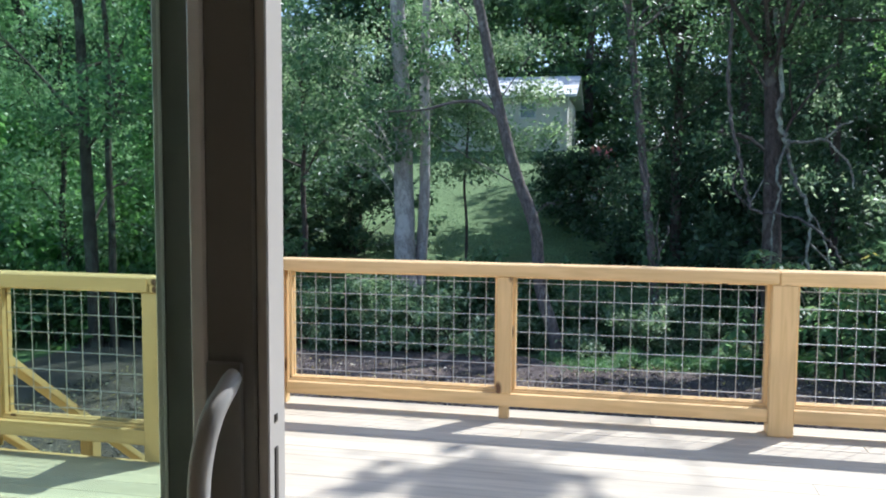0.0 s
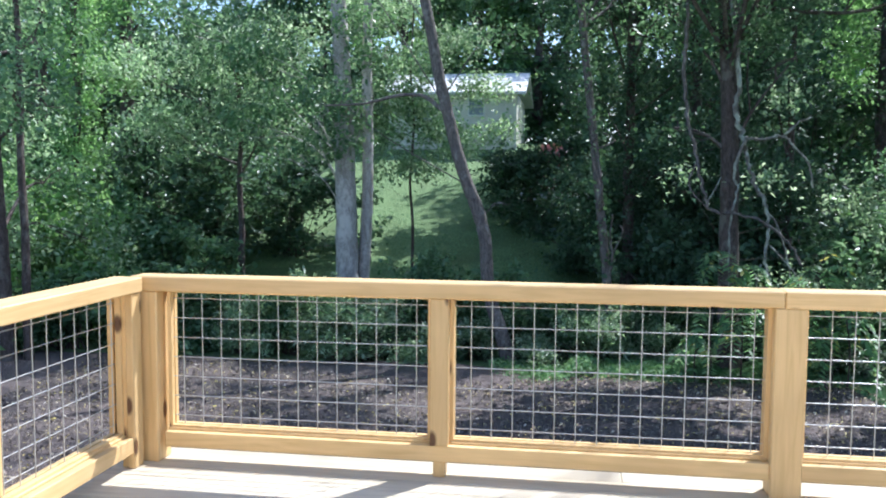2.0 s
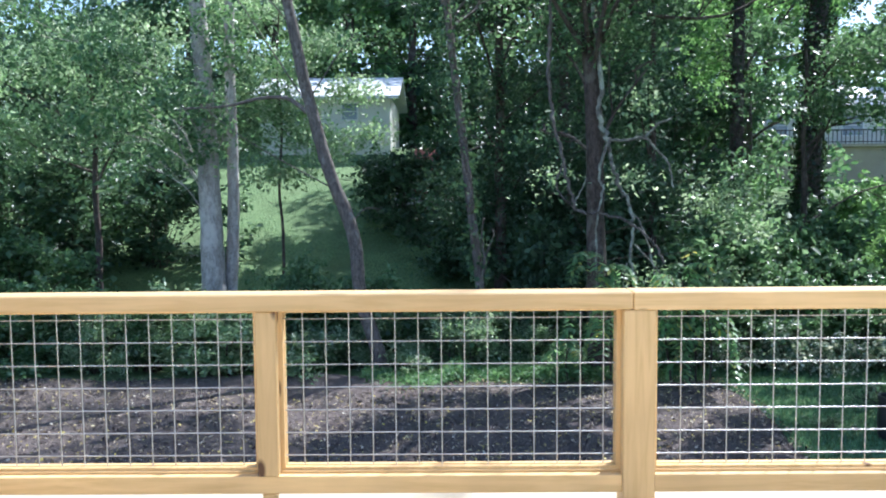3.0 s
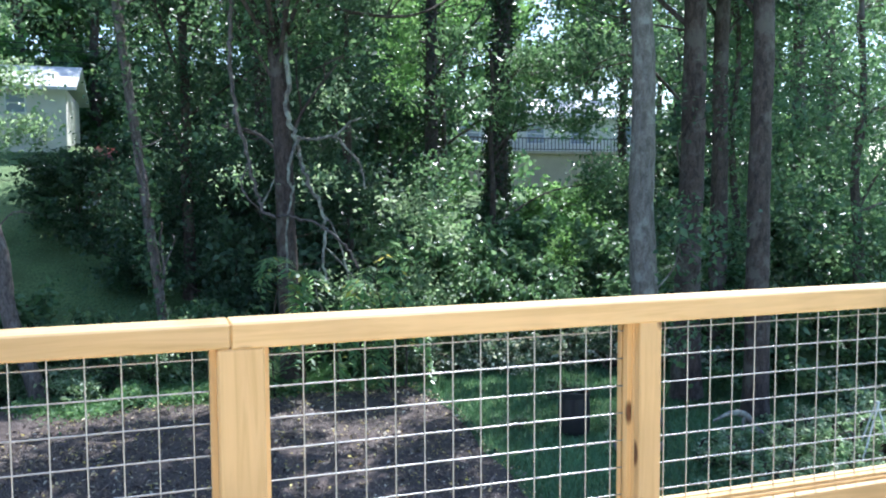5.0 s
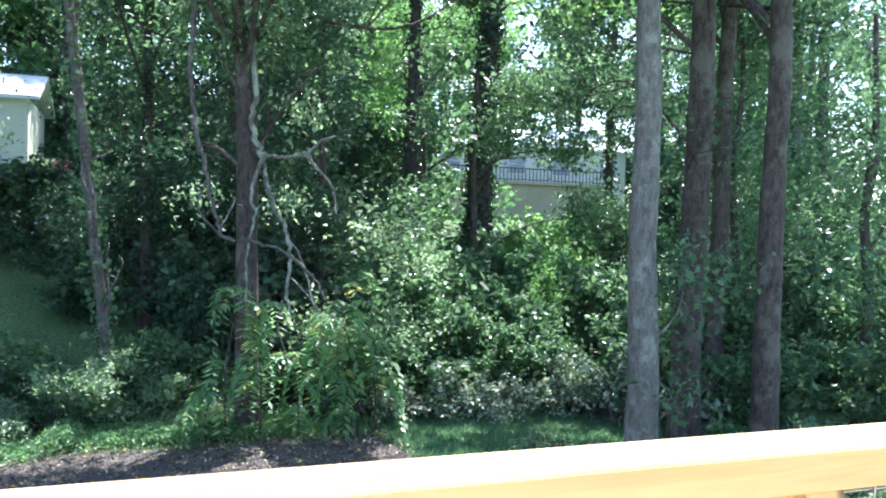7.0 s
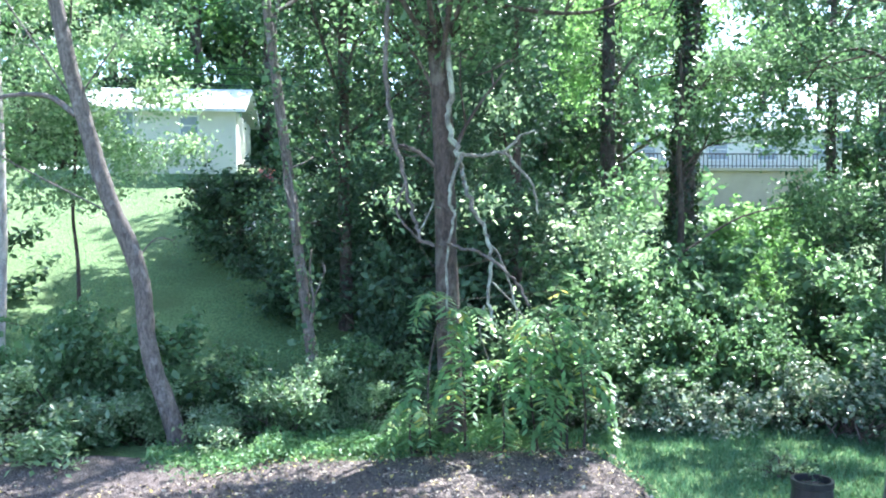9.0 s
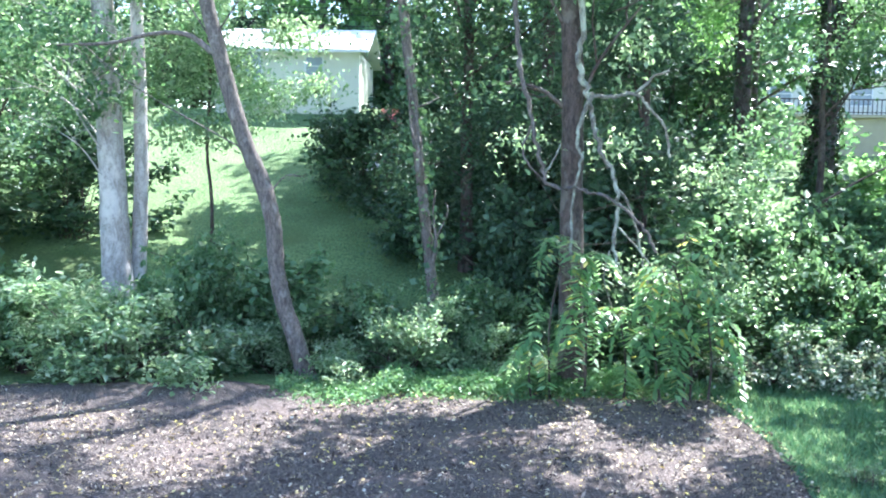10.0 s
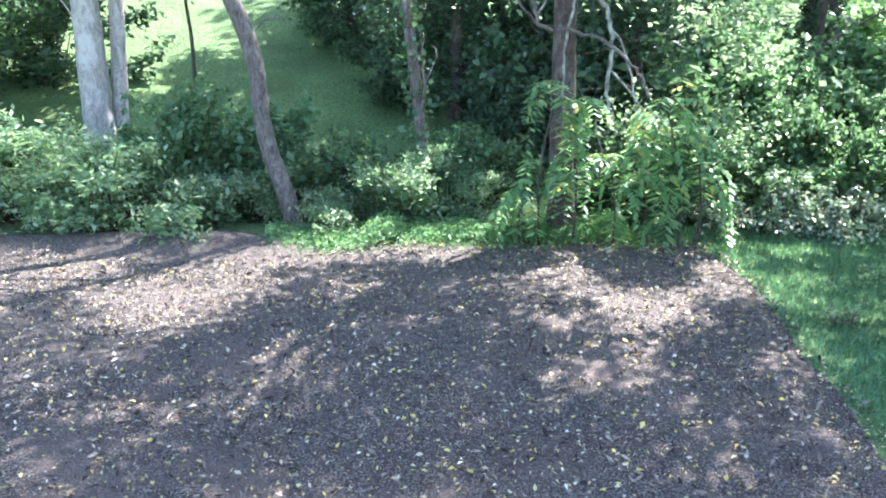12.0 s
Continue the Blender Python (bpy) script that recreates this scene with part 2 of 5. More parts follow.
def tube_arrays(points, sides, wobble=0.0, rng=None):
    """Vertices and quads of a round tube along rows of x, y, z, radius."""
    p = np.array(points, float)
    d = np.gradient(p[:, :3], axis=0)
    d /= np.linalg.norm(d, axis=1)[:, None] + 1e-9
    ref = np.where(np.abs(d[:, 2:3]) > 0.9, np.array([[1.0, 0, 0]]), np.array([[0, 0, 1.0]]))
    ref = np.repeat(ref[:1] if np.abs(d[0, 2]) > 0.7 else np.array([[0, 0, 1.0]]), len(p), 0)
    u = np.cross(d, ref)
    u /= np.linalg.norm(u, axis=1)[:, None] + 1e-9
    v = np.cross(d, u)
    a = np.linspace(0, 2 * np.pi, sides, endpoint=False)
    r = p[:, 3:4] * np.ones((1, sides))
    if wobble:
        r = r * (1 + wobble * rng.normal(size=r.shape))
    verts = p[:, None, :3] + r[..., None] * (np.cos(a)[None, :, None] * u[:, None] + np.sin(a)[None, :, None] * v[:, None])
    n = len(p)
    i, j = np.meshgrid(np.arange(n - 1), np.arange(sides), indexing="ij")
    k = (j + 1) % sides
    quads = np.stack([i * sides + j, i * sides + k, (i + 1) * sides + k, (i + 1) * sides + j], -1).reshape(-1, 4)
    return verts.reshape(-1, 3), quads


def merged(name, pieces):
    vs, fs, base = [], [], 0
    for v, f in pieces:
        vs.append(v)
        fs.append(f + base)
        base += len(v)
    return array_mesh(name, np.vstack(vs), np.vstack(fs))


def unit(v):
    return v / (np.linalg.norm(v, axis=-1, keepdims=True) + 1e-9)


def leaf_arrays(centres, size, rng, width=0.55, up=0.7, droop=0.25, vary=0.3):
    """Pointed leaves folded along the midrib, one at each centre."""
    n = len(centres)
    normal = unit(rng.normal(size=(n, 3)) * 0.75 + np.array([0, 0, up]))
    along = rng.normal(size=(n, 3)) + np.array([0, 0, -droop * 2])
    along = unit(along - normal * (along * normal).sum(1, keepdims=True))
    side = np.cross(normal, along)
    s = (size * (1 + vary * rng.normal(size=(n, 1)))).clip(size * 0.4)
    base = centres - along * s * 0.5
    tip = centres + along * s * 0.5 - normal * s * 0.06
    mid = centres - along * s * 0.06
    left = mid + side * s * width * 0.5 + normal * s * 0.10
    right = mid - side * s * width * 0.5 + normal * s * 0.10
    verts = np.stack([base, right, tip, left], 1).reshape(-1, 3)
    b = np.arange(n)[:, None] * 4
    return verts, np.concatenate([b + np.array([[0, 1, 2]]), b + np.array([[0, 2, 3]])], 1).reshape(-1, 3)


def clump_points(lobes, count, rng, clump=0.45, flat=0.6, per=26):
    """Places for leaves: small clumps gathered in uneven lobes (x, y, z, rx, ry, rz)."""
    lobes = np.array(lobes, float)
    w = (lobes[:, 3] * lobes[:, 4] * lobes[:, 5]) ** 0.72
    m = max(1, count // per)
    pick = rng.choice(len(lobes), m, p=w / w.sum())
    direction = unit(rng.normal(size=(m, 3)))
    radius = rng.random((m, 1)) ** 0.45
    heart = lobes[pick, :3] + direction * radius * lobes[pick, 3:]
    size = clump * rng.uniform(0.5, 1.5, (m, 1))
    idx = rng.integers(0, m, count)
    return heart[idx] + rng.normal(size=(count, 3)) * size[idx] * np.array([0.6, 0.6, 0.6 * flat])


def leaf_mesh(name, lobes, count, size, rng, clump=0.45, **shape):
    return array_mesh(name, *leaf_arrays(clump_points(lobes, count, rng, clump), size, rng, **shape))


def smoothstep(a, b, x):
    t = np.clip((x - a) / (b - a), 0, 1)
    return t * t * (3 - 2 * t)


def ground_z(x, y):
    """Height of the land: a flat yard, a shallow ditch behind it, then a rising slope."""
    right = smoothstep(4, 15, x)
    slope = (1 - right) * 0.275 + right * 0.135
    rise = slope * np.clip(y - 22.0, 0, 21) + (0.02 + 0.115 * right) * np.clip(y - 43, 0, 10) + 0.03 * np.clip(y - 53, 0, 60)
    rise = rise + 0.012 * np.clip(np.abs(x) - 25, 0, 200)
    ditch = 0.75 * np.exp(-((y - 21.0) / 1.1) ** 2) * smoothstep(13, 7, np.abs(x + 1))
    bumps = 0.05 * np.sin(x * 1.3 + 0.7 * y) * np.sin(y * 0.9) * smoothstep(18, 24, y)
    return GROUND + rise - ditch + bumps


# ---- ground ----
def build_ground():
    xs = np.concatenate([np.linspace(-400, -40, 14)[:-1], np.arange(-40, 44, 0.6), np.linspace(46, 400, 14)])
    ys = np.concatenate([np.linspace(-200, -12, 8)[:-1], np.arange(-12, 62, 0.6), np.linspace(64, 500, 16)])
    gx, gy = np.meshgrid(xs, ys)
    v = np.stack([gx, gy, ground_z(gx, gy)], -1).reshape(-1, 3)
    w = len(xs)
    i, j = np.meshgrid(np.arange(len(ys) - 1), np.arange(w - 1), indexing="ij")
    f = np.stack([i * w + j, i * w + j + 1, (i + 1) * w + j + 1, (i + 1) * w + j], -1).reshape(-1, 4)
    ob = linked("ground", array_mesh("ground", v, f), TURF, smooth=True)
    tagged(ob, "uneven green turf rising to a wooded slope", "ground", kind="structure")


def mulch_edge(a):
    """Outline of the mulched bed by angle, as x and y."""
    cx, cy = -1.5, 8.0
    x, y = math.cos(a), math.sin(a)
    reach = min(6.9 / max(abs(x), 1e-6) if x > 0 else 11.0 / max(abs(x), 1e-6), 9.9 / max(abs(y), 1e-6))
    reach *= 1 + 0.012 * math.sin(9 * a) + 0.009 * math.sin(23 * a + 1)
    px, py = cx + x * reach, cy + y * reach
    py += 0.5 * max(0, min(1, (-1.5 - px) / 0.8)) * max(0, min(1, py - 16.9))
    px -= 0.55 * max(0, (14.5 - py) / 6) * (1 if px > 3 else 0)
    return px, py


def in_mulch(x, y):
    a = math.atan2(y - 8.0, x + 1.5)
    ex, ey = mulch_edge(a)
    return math.hypot(x + 1.5, y - 8.0) < math.hypot(ex + 1.5, ey - 8.0)


def build_mulch():
    n, rings = 260, 46
    rng = np.random.default_rng(5)
    v = [(-1.5, 8.0, GROUND + 0.06)]
    for r in range(1, rings + 1):
        q = r / rings
        for k in range(n):
            ex, ey = mulch_edge(2 * math.pi * k / n)
            x, y = -1.5 + (ex + 1.5) * q, 8 + (ey - 8) * q
            h = 0.06 * min(1, (1 - q) * 14) + 0.035 * noise.noise((x * 1.1, y * 1.1, 0)) + 0.02 * noise.noise((x * 5, y * 5, 3))
            h += 0.16 * math.exp(-((x + 3) ** 2 / 6 + (y - 17.6) ** 2 / 0.35))
            v.append((x, y, GROUND + (max(h, 0.012) if q < 1 else -0.03)))
    bm = bmesh.new()
    vs = [bm.verts.new(c) for c in v]
    for k in range(n):
        bm.faces.new((vs[0], vs[1 + k], vs[1 + (k + 1) % n]))
    for r in range(rings - 1):
        for k in range(n):
            a, b = 1 + r * n, 1 + (r + 1) * n
            bm.faces.new((vs[a + k], vs[b + k], vs[b + (k + 1) % n], vs[a + (k + 1) % n]))
    ob = part("mulch_bed", bm, MULCH, smooth=True)
    tagged(ob, "dark brown bark mulch spread over the yard", "mulch", kind="structure")
    # loose chips and fallen leaves
    pts = np.array([(x, y) for x, y in rng.uniform((-10, 7), (6, 18), (60000, 2)) if in_mulch(x, y)])
    c = np.column_stack([pts[:24000], np.full(len(pts[:24000]), GROUND + 0.075) + rng.normal(0, 0.012, len(pts[:24000]))])
    me = array_mesh("wood_chips", *leaf_arrays(c, 0.06, rng, 0.3, 1.3, 0.0, 0.5))
    tagged(linked("wood_chips", me, CHIP), "loose brown wood chips on the mulch", "wood chips", kind="stuff")
    q = pts[24000:30000]
    c = np.column_stack([q, np.full(len(q), GROUND + 0.09)])
    q = pts[30000:42000]
    small = np.column_stack([q, np.full(len(q), GROUND + 0.085)])
    va, fa = leaf_arrays(c, 0.047, rng, 0.6, 2.2, 0.0, 0.4)
    vb, fb = leaf_arrays(small, 0.03, rng, 0.45, 1.6, 0.0, 0.5)
    me = array_mesh("fallen_leaves", np.vstack([va, vb]), np.vstack([fa, fb + len(va)]))
    tagged(linked("fallen_leaves", me, LITTER), "pale and yellow fallen leaves scattered on mulch", "fallen leaves", kind="stuff")


def blades(centres, height, rng, width=0.012):
    n = len(centres)
    lean = np.column_stack([rng.normal(size=(n, 2)) * 0.45, np.ones(n)]) * (height * rng.uniform(0.5, 1.3, (n, 1)))
    a = rng.uniform(0, np.pi, n)
    side = np.column_stack([np.cos(a), np.sin(a), np.zeros(n)]) * width
    v = np.stack([centres - side, centres + side, centres + lean], 1).reshape(-1, 3)
    return v, np.arange(3 * n).reshape(-1, 3)


def build_grass():
    rng = np.random.default_rng(11)
    p = rng.uniform((4.6, 9.0), (13.0, 19.0), (70000, 2))
    p = np.array([q for q in p if not in_mulch(q[0] + 0.12, q[1] + 0.05)])
    c = np.column_stack([p, ground_z(p[:, 0], p[:, 1])])
    tagged(linked("lawn_grass", array_mesh("lawn_grass", *blades(c, 0.085, rng, 0.011)), GRASS), "short green lawn grass beside the mulch", "grass", kind="stuff")
    # bright low weeds along the far edge of the mulch
    n = 15000
    x = rng.uniform(-1.6, 4.2, n)
    mid = 18.25 - 0.55 * np.exp(-((x + 0.5) / 1.1) ** 2) + 0.1 * np.sin(2.1 * x)
    y = mid + rng.normal(size=n) * 0.33
    top = 0.10 + 0.10 * (np.sin(3.1 * x + 1) + np.sin(5.3 * x)).clip(0)
    c = np.column_stack([x, y, GROUND + rng.random(n) ** 0.7 * (top + 0.1)])
    tagged(linked("weed_strip", array_mesh("weed_strip", *leaf_arrays(c, 0.07, rng, 0.5, 0.9)), WEED), "bright green low weeds along the mulch edge", "weeds", kind="stuff")
    # rougher grass on the slope behind the ditch
    p = rng.uniform((-9, 22.5), (4, 44), (46000, 2))
    keep = np.sin(1.7 * p[:, 0] + 0.8 * p[:, 1]) + np.sin(0.9 * p[:, 1] - 1.3 * p[:, 0] + 2) + rng.normal(size=len(p)) * 0.6 > -0.3
    p = p[keep]
    c = np.column_stack([p, ground_z(p[:, 0], p[:, 1]) - 0.02])
    tagged(linked("slope_grass", array_mesh("slope_grass", *blades(c, 0.055, rng, 0.02)), GRASS), "short mown grass on the slope", "grass", kind="stuff")


# ---- deck and railing ----
TOP, CAP, WIRE_TOP, WIRE_BOTTOM, LOW = 0.955, 0.038, 0.88, 0.17, 0.08


def board(name, x0, x1, y0, y1, z0, z1, axis, parent, bevel=0.004, label=""):
    """A timber piece whose own origin is its centre, so that its grain differs from its neighbours'."""
    c = Vector(((x0 + x1) / 2, (y0 + y1) / 2, (z0 + z1) / 2))
    ob = part(name, box_mesh(x0 - c.x, x1 - c.x, y0 - c.y, y1 - c.y, z0 - c.z, z1 - c.z, bevel), PINE[axis], parent, label)
    ob.location = c
    return ob


def ring(name, a, b, y0, y1, parent):
    """One rectangular frame of thin battens round a wire panel."""
    bm = bmesh.new()
    loops = []
    for y in (y0, y1):
        for ex, ez in ((0.0, 0.0), (0.019, 0.012)):
            loops.append([bm.verts.new((x, y, z)) for x, z in ((a + ex, WIRE_BOTTOM + ez), (b - ex, WIRE_BOTTOM + ez), (b - ex, WIRE_TOP - ez), (a + ex, WIRE_TOP - ez))])
    for p, q in ((0, 1), (1, 3), (3, 2), (2, 0)):
        for k in range(4):
            j = (k + 1) % 4
            bm.faces.new((loops[p][k], loops[p][j], loops[q][j], loops[q][k]))
    bmesh.ops.recalc_face_normals(bm, faces=bm.faces)
    return part(name, bm, PINE[2], parent)


def wire_panel(run, a, b, offset=0.03):
    """A frame of thin battens and a grid of welded wire between a and b along the run's own x axis."""
    panel = ring("wire_panel", a, b, -0.034, -0.006, run)
    ring("rear_batten_frame", a, b, 0.006, 0.034, panel)
    pitch, r = 0.1016, 0.0027
    v, f = tube_arrays([(0, 0, WIRE_BOTTOM + 0.005, r), (0, 0, WIRE_TOP - 0.005, r)], 6)
    upright = array_mesh("vertical_wire", v, f)
    v, f = tube_arrays([(a + 0.01, 0, 0, r), (b - 0.01, 0, 0, r)], 6)
    level = array_mesh("horizontal_wire", v, f)
    x = a + 0.019 + pitch * offset * 10
    while x < b - 0.02:
        linked("vertical_wire", upright, WIRE, panel).location = (x, 0, 0)
        x += pitch
    for k in range(7):
        linked("horizontal_wire", level, WIRE, panel).location = (0, 0.004, WIRE_BOTTOM + 0.055 + k * pitch)
    return panel


def railing(m, length, posts, mids, panels, label, thick=0.14, joints=()):
    """One straight run of railing along its own x axis; posts stand full height, mids are slimmer."""
    run = new("deck_railing")
    run.matrix_world = m
    tagged(run, label, "railing", "deck railings")
    cuts = [0.0, *joints, length]
    for k, (a, b) in enumerate(zip(cuts, cuts[1:])):
        board("top_rail", a + 0.001, b - 0.001, -0.098 + 0.003 * k, -0.0475, WIRE_TOP - 0.004 * k, TOP + 0.001 * k, 0, run, 0.006)
        board("rail_cap", a + 0.001, b - 0.001, -0.047, 0.055, TOP - CAP + 0.001 * k, TOP - 0.001 + 0.001 * k, 0, run, 0.004)
    board("rear_fascia", 0.0, length, -0.047, 0.045, WIRE_TOP, TOP - CAP, 0, run, 0.003)
    for a, b in panels:
        board("bottom_rail", a, b, -0.045, 0.045, WIRE_BOTTOM - 0.038, WIRE_BOTTOM, 0, run, 0.003)
    spans = []
    for a, b in panels:
        if spans and any(spans[-1][1] < p < a for p in mids):
            spans[-1][1] = b
        else:
            spans.append([a, b])
    for a, b in spans:
        board("bottom_fascia", a, b, -0.083, -0.047, LOW, WIRE_BOTTOM - 0.012, 0, run, 0.003)
    for p in posts:
        board("post", p - thick / 2, p + thick / 2, -0.095, 0.045, 0.0, WIRE_TOP - 0.002, 2, run, 0.006)
    for p in mids:
        board("middle_post", p - 0.045, p + 0.045, -0.05, 0.04, LOW + 0.052, WIRE_TOP - 0.002, 2, run, 0.004)
        board("foot_block", p - 0.03, p + 0.03, -0.075, -0.012, 0.0, LOW + 0.050 if not spans or not any(a < p < b for a, b in spans) else LOW, 2, run, 0.004)
        board("face_post", p - 0.045, p + 0.045, -0.088, -0.05, WIRE_BOTTOM - 0.012 if any(a < p < b for a, b in spans) else 0.0, WIRE_TOP - 0.002, 2, run, 0.004)
    for k, (a, b) in enumerate(panels):
        wire_panel(run, a, b, 0.05 + 0.03 * ((k * 7) % 3))
    return run


def build_deck():
    deck = new("deck")
    deck.location = (0, 0, 0)
    tagged(deck, "raised deck of pale pressure-treated boards in sunlight", "deck", kind="structure")
    pitch, y = 0.1445, 1.06
    rng = random.Random(3)
    while y < 5.18:
        x0 = -4.4 if y + 0.14 < 3.94 else -2.26
        cut = rng.uniform(-0.6, 2.2)
        for a, b in ((x0, cut), (cut + 0.0004, 4.5)):
            me = part("deck_board", box_mesh((a - b) / 2, (b - a) / 2, -0.07224, 0.07224, -0.019, 0.019, 0.0025), DECKING, deck)
            me.location = ((a + b) / 2, y + 0.07224, -0.019 + rng.uniform(-0.001, 0.001))
        y += pitch
    # joists, rim boards and supports under the boards
    for x in np.arange(-4.2, 4.5, 0.406):
        end = 3.9 if x < -2.3 else 5.12
        board("joist", x, x + 0.038, 1.06, end, -0.24, -0.04, 1, deck, 0)
    board("rim_board", -2.26, 4.5, 5.13, 5.168, -0.27, -0.041, 0, deck)
    board("rim_board", -4.4, -2.302, 3.905, 3.943, -0.27, -0.041, 0, deck)
    board("rim_board", -2.30, -2.262, 3.945, 5.168, -0.27, -0.041, 1, deck)
    for x, yy in ((-2.1, 5.0), (1.0, 5.0), (4.2, 5.0), (-4.2, 3.8)):
        board("support_post", x - 0.07, x + 0.07, yy - 0.07, yy + 0.07, GROUND, -0.245, 2, deck)


def build_railings():
    front = pose(-2.20, RAIL_Y, 0)
    railing(front, 6.60, (0.07, 3.19, 6.45), (1.585, 4.62), ((0.17, 1.54), (1.63, 3.12), (3.26, 4.575), (4.665, 6.38)),
            "new yellow pine deck railing with welded wire panels", joints=(3.16,))
    side = pose(-2.215, 3.80, 0, 0, 0, 90)
    railing(side, 1.185, (), (1.135,), ((0.165, 1.09),), "short return of pine railing with a wire panel")
    back = pose(-3.29, 3.90, 0)
    railing(back, 1.018, (1.05,), (0.05,), ((0.095, 0.98),), "pine deck railing with wire panel beside the stairs")
    left = pose(-4.33, 1.10, 0, 0, 0, 90)
    railing(left, 2.85, (0.08, 2.76), (1.42,), ((0.15, 1.375), (1.465, 2.69)), "pine deck railing along the end of the deck")
    right = pose(4.33, 5.0, 0, 0, 0, -90)
    railing(right, 3.9, (3.8,), (1.3, 2.6), ((0.0, 1.255), (1.345, 2.555), (2.645, 3.73)), "pine deck railing returning to the house")


def build_stairs():
    stairs = new("deck_stairs")
    stairs.location = (-3.0, 3.95, 0)
    tagged(stairs, "pine stairs leading down from the deck", "stairs")
    rise, go, n = 0.19, 0.25, 12
    for k in range(n):
        z = -(k + 1) * rise
        board("tread", -1.15, -0.30, k * go, k * go + 0.29, z - 0.04, z, 0, stairs)
    slope = math.atan2(rise, go)
    for x in (-1.19, -0.28):
        bm = box_mesh(-0.02, 0.02, 0, n * go / math.cos(slope), -0.30, -0.03, 0.004)
        s = part("stringer", bm, PINE[1], stairs)
        s.matrix_local = pose(x, 0.02, -0.02, -math.degrees(slope))
        bm = box_mesh(-0.045, 0.045, 0, n * go / math.cos(slope), -0.02, 0.02, 0.004)
        s = part("handrail", bm, PINE[1], stairs)
        s.matrix_local = pose(x, 0.02, 0.47, -math.degrees(slope))
        for k in (3, 7, 11):
            board("baluster", x - 0.045, x + 0.045, k * go, k * go + 0.09, -(k + 1) * rise - 0.1, 0.44 - k * rise - 0.09, 2, stairs)


# ---- house behind the camera, with its sliding door ----
def build_room():
    y0, y1 = 0.80, 1.02
    x0, x1 = -1.22, 0.64  # door opening
    for name, box in (("wall_north_1", (-4.6, x0, y0, y1, -0.02, 2.7)), ("wall_north_2", (x1, 4.6, y0, y1, -0.02, 2.7)),
                      ("wall_north_3", (x0, x1, y0, y1, 2.08, 2.7)), ("wall_south", (-4.6, 4.6, -4.15, -4.0, -0.02, 2.5)),
                      ("wall_west", (-4.6, -4.45, -4.0, y0, -0.02, 2.5)), ("wall_east", (4.45, 4.6, -4.0, y0, -0.02, 2.5))):
        tagged(part(name, box_mesh(*box), WALL_PAINT), "plain painted wall", "wall", kind="structure")
    tagged(part("floor", box_mesh(-4.6, 4.6, -4.15, 1.03, -0.16, -0.03), ROOM_FLOOR), "brown wooden room floor", "floor", kind="structure")
    tagged(part("ceiling", box_mesh(-4.45, 4.45, -4.0, y0, 2.5, 2.62), WHITE_TRIM), "plain white ceiling", "ceiling", kind="structure")
    tagged(part("house_roof", box_mesh(-5.0, 5.0, -4.6, 1.3, 2.72, 2.9), ROOFING), "low roof slab over the room", "roof", kind="structure")
    tagged(part("foundation", box_mesh(-4.6, 4.6, -4.15, 1.02, GROUND, -0.165), CONCRETE), "concrete base under the house", "foundation", kind="structure")
    # outer frame of the door
    frame_bm = bmesh.new()
    slab(frame_bm, x0, x0 + 0.03, y0 - 0.02, y1 + 0.02, -0.03, 2.08, 0.003)
    slab(frame_bm, x1 - 0.03, x1, y0 - 0.02, y1 + 0.02, -0.03, 2.08, 0.003)
    slab(frame_bm, x0 + 0.03, x1 - 0.03, y0 - 0.02, y1 + 0.02, 2.05, 2.08, 0.003)
    slab(frame_bm, x0 + 0.03, x1 - 0.03, y0 - 0.02, y1 + 0.02, -0.03, 0.0, 0.003)
    tagged(part("door_frame_1", frame_bm, VINYL_EDGE), "pale vinyl frame of the sliding door", "door frame", kind="structure")


def door_leaf(name, x0, x1, y0, y1, label, bead, w):
    """A glazed door leaf: stiles, rails, glazing bead and one pane."""
    leaf = new(name)
    leaf.location = ((x0 + x1) / 2, (y0 + y1) / 2, 0.004)
    tagged(leaf, label, "door", kind="structure")
    hx, hy = (x1 - x0) / 2, (y1 - y0) / 2
    for a, b in ((-hx, -hx + w), (hx - w, hx)):
        part("stile", box_mesh(a, b, -hy, hy, 0.0, 2.03, 0.003), VINYL, leaf)
    for a, b in ((0.0, 0.12), (1.95, 2.03)):
        part("door_rail", box_mesh(-hx + w, hx - w, -hy, hy, a, b, 0.003), VINYL, leaf)
    part("edge_strip", box_mesh(hx, hx + 0.014, -hy + 0.004, hy + 0.006, 0.004, 2.026, 0.002), VINYL_EDGE, leaf, "cream edge of the door")
    bm = bmesh.new()
    for a, b in ((-hx + w, -hx + w + bead), (hx - w - bead, hx - w)):
        slab(bm, a, b, -hy * 1.04, hy * 0.9, 0.121, 1.949, 0.003)
    part("glazing_bead", bm, BEAD_WHITE, leaf, "white glazing bead")
    g = part("pane", box_mesh(-hx + w + bead, hx - w - bead, -0.004, 0.004, 0.12, 1.95), GLASS, leaf, "greenish door glass")
    g.visible_shadow = False
    return leaf


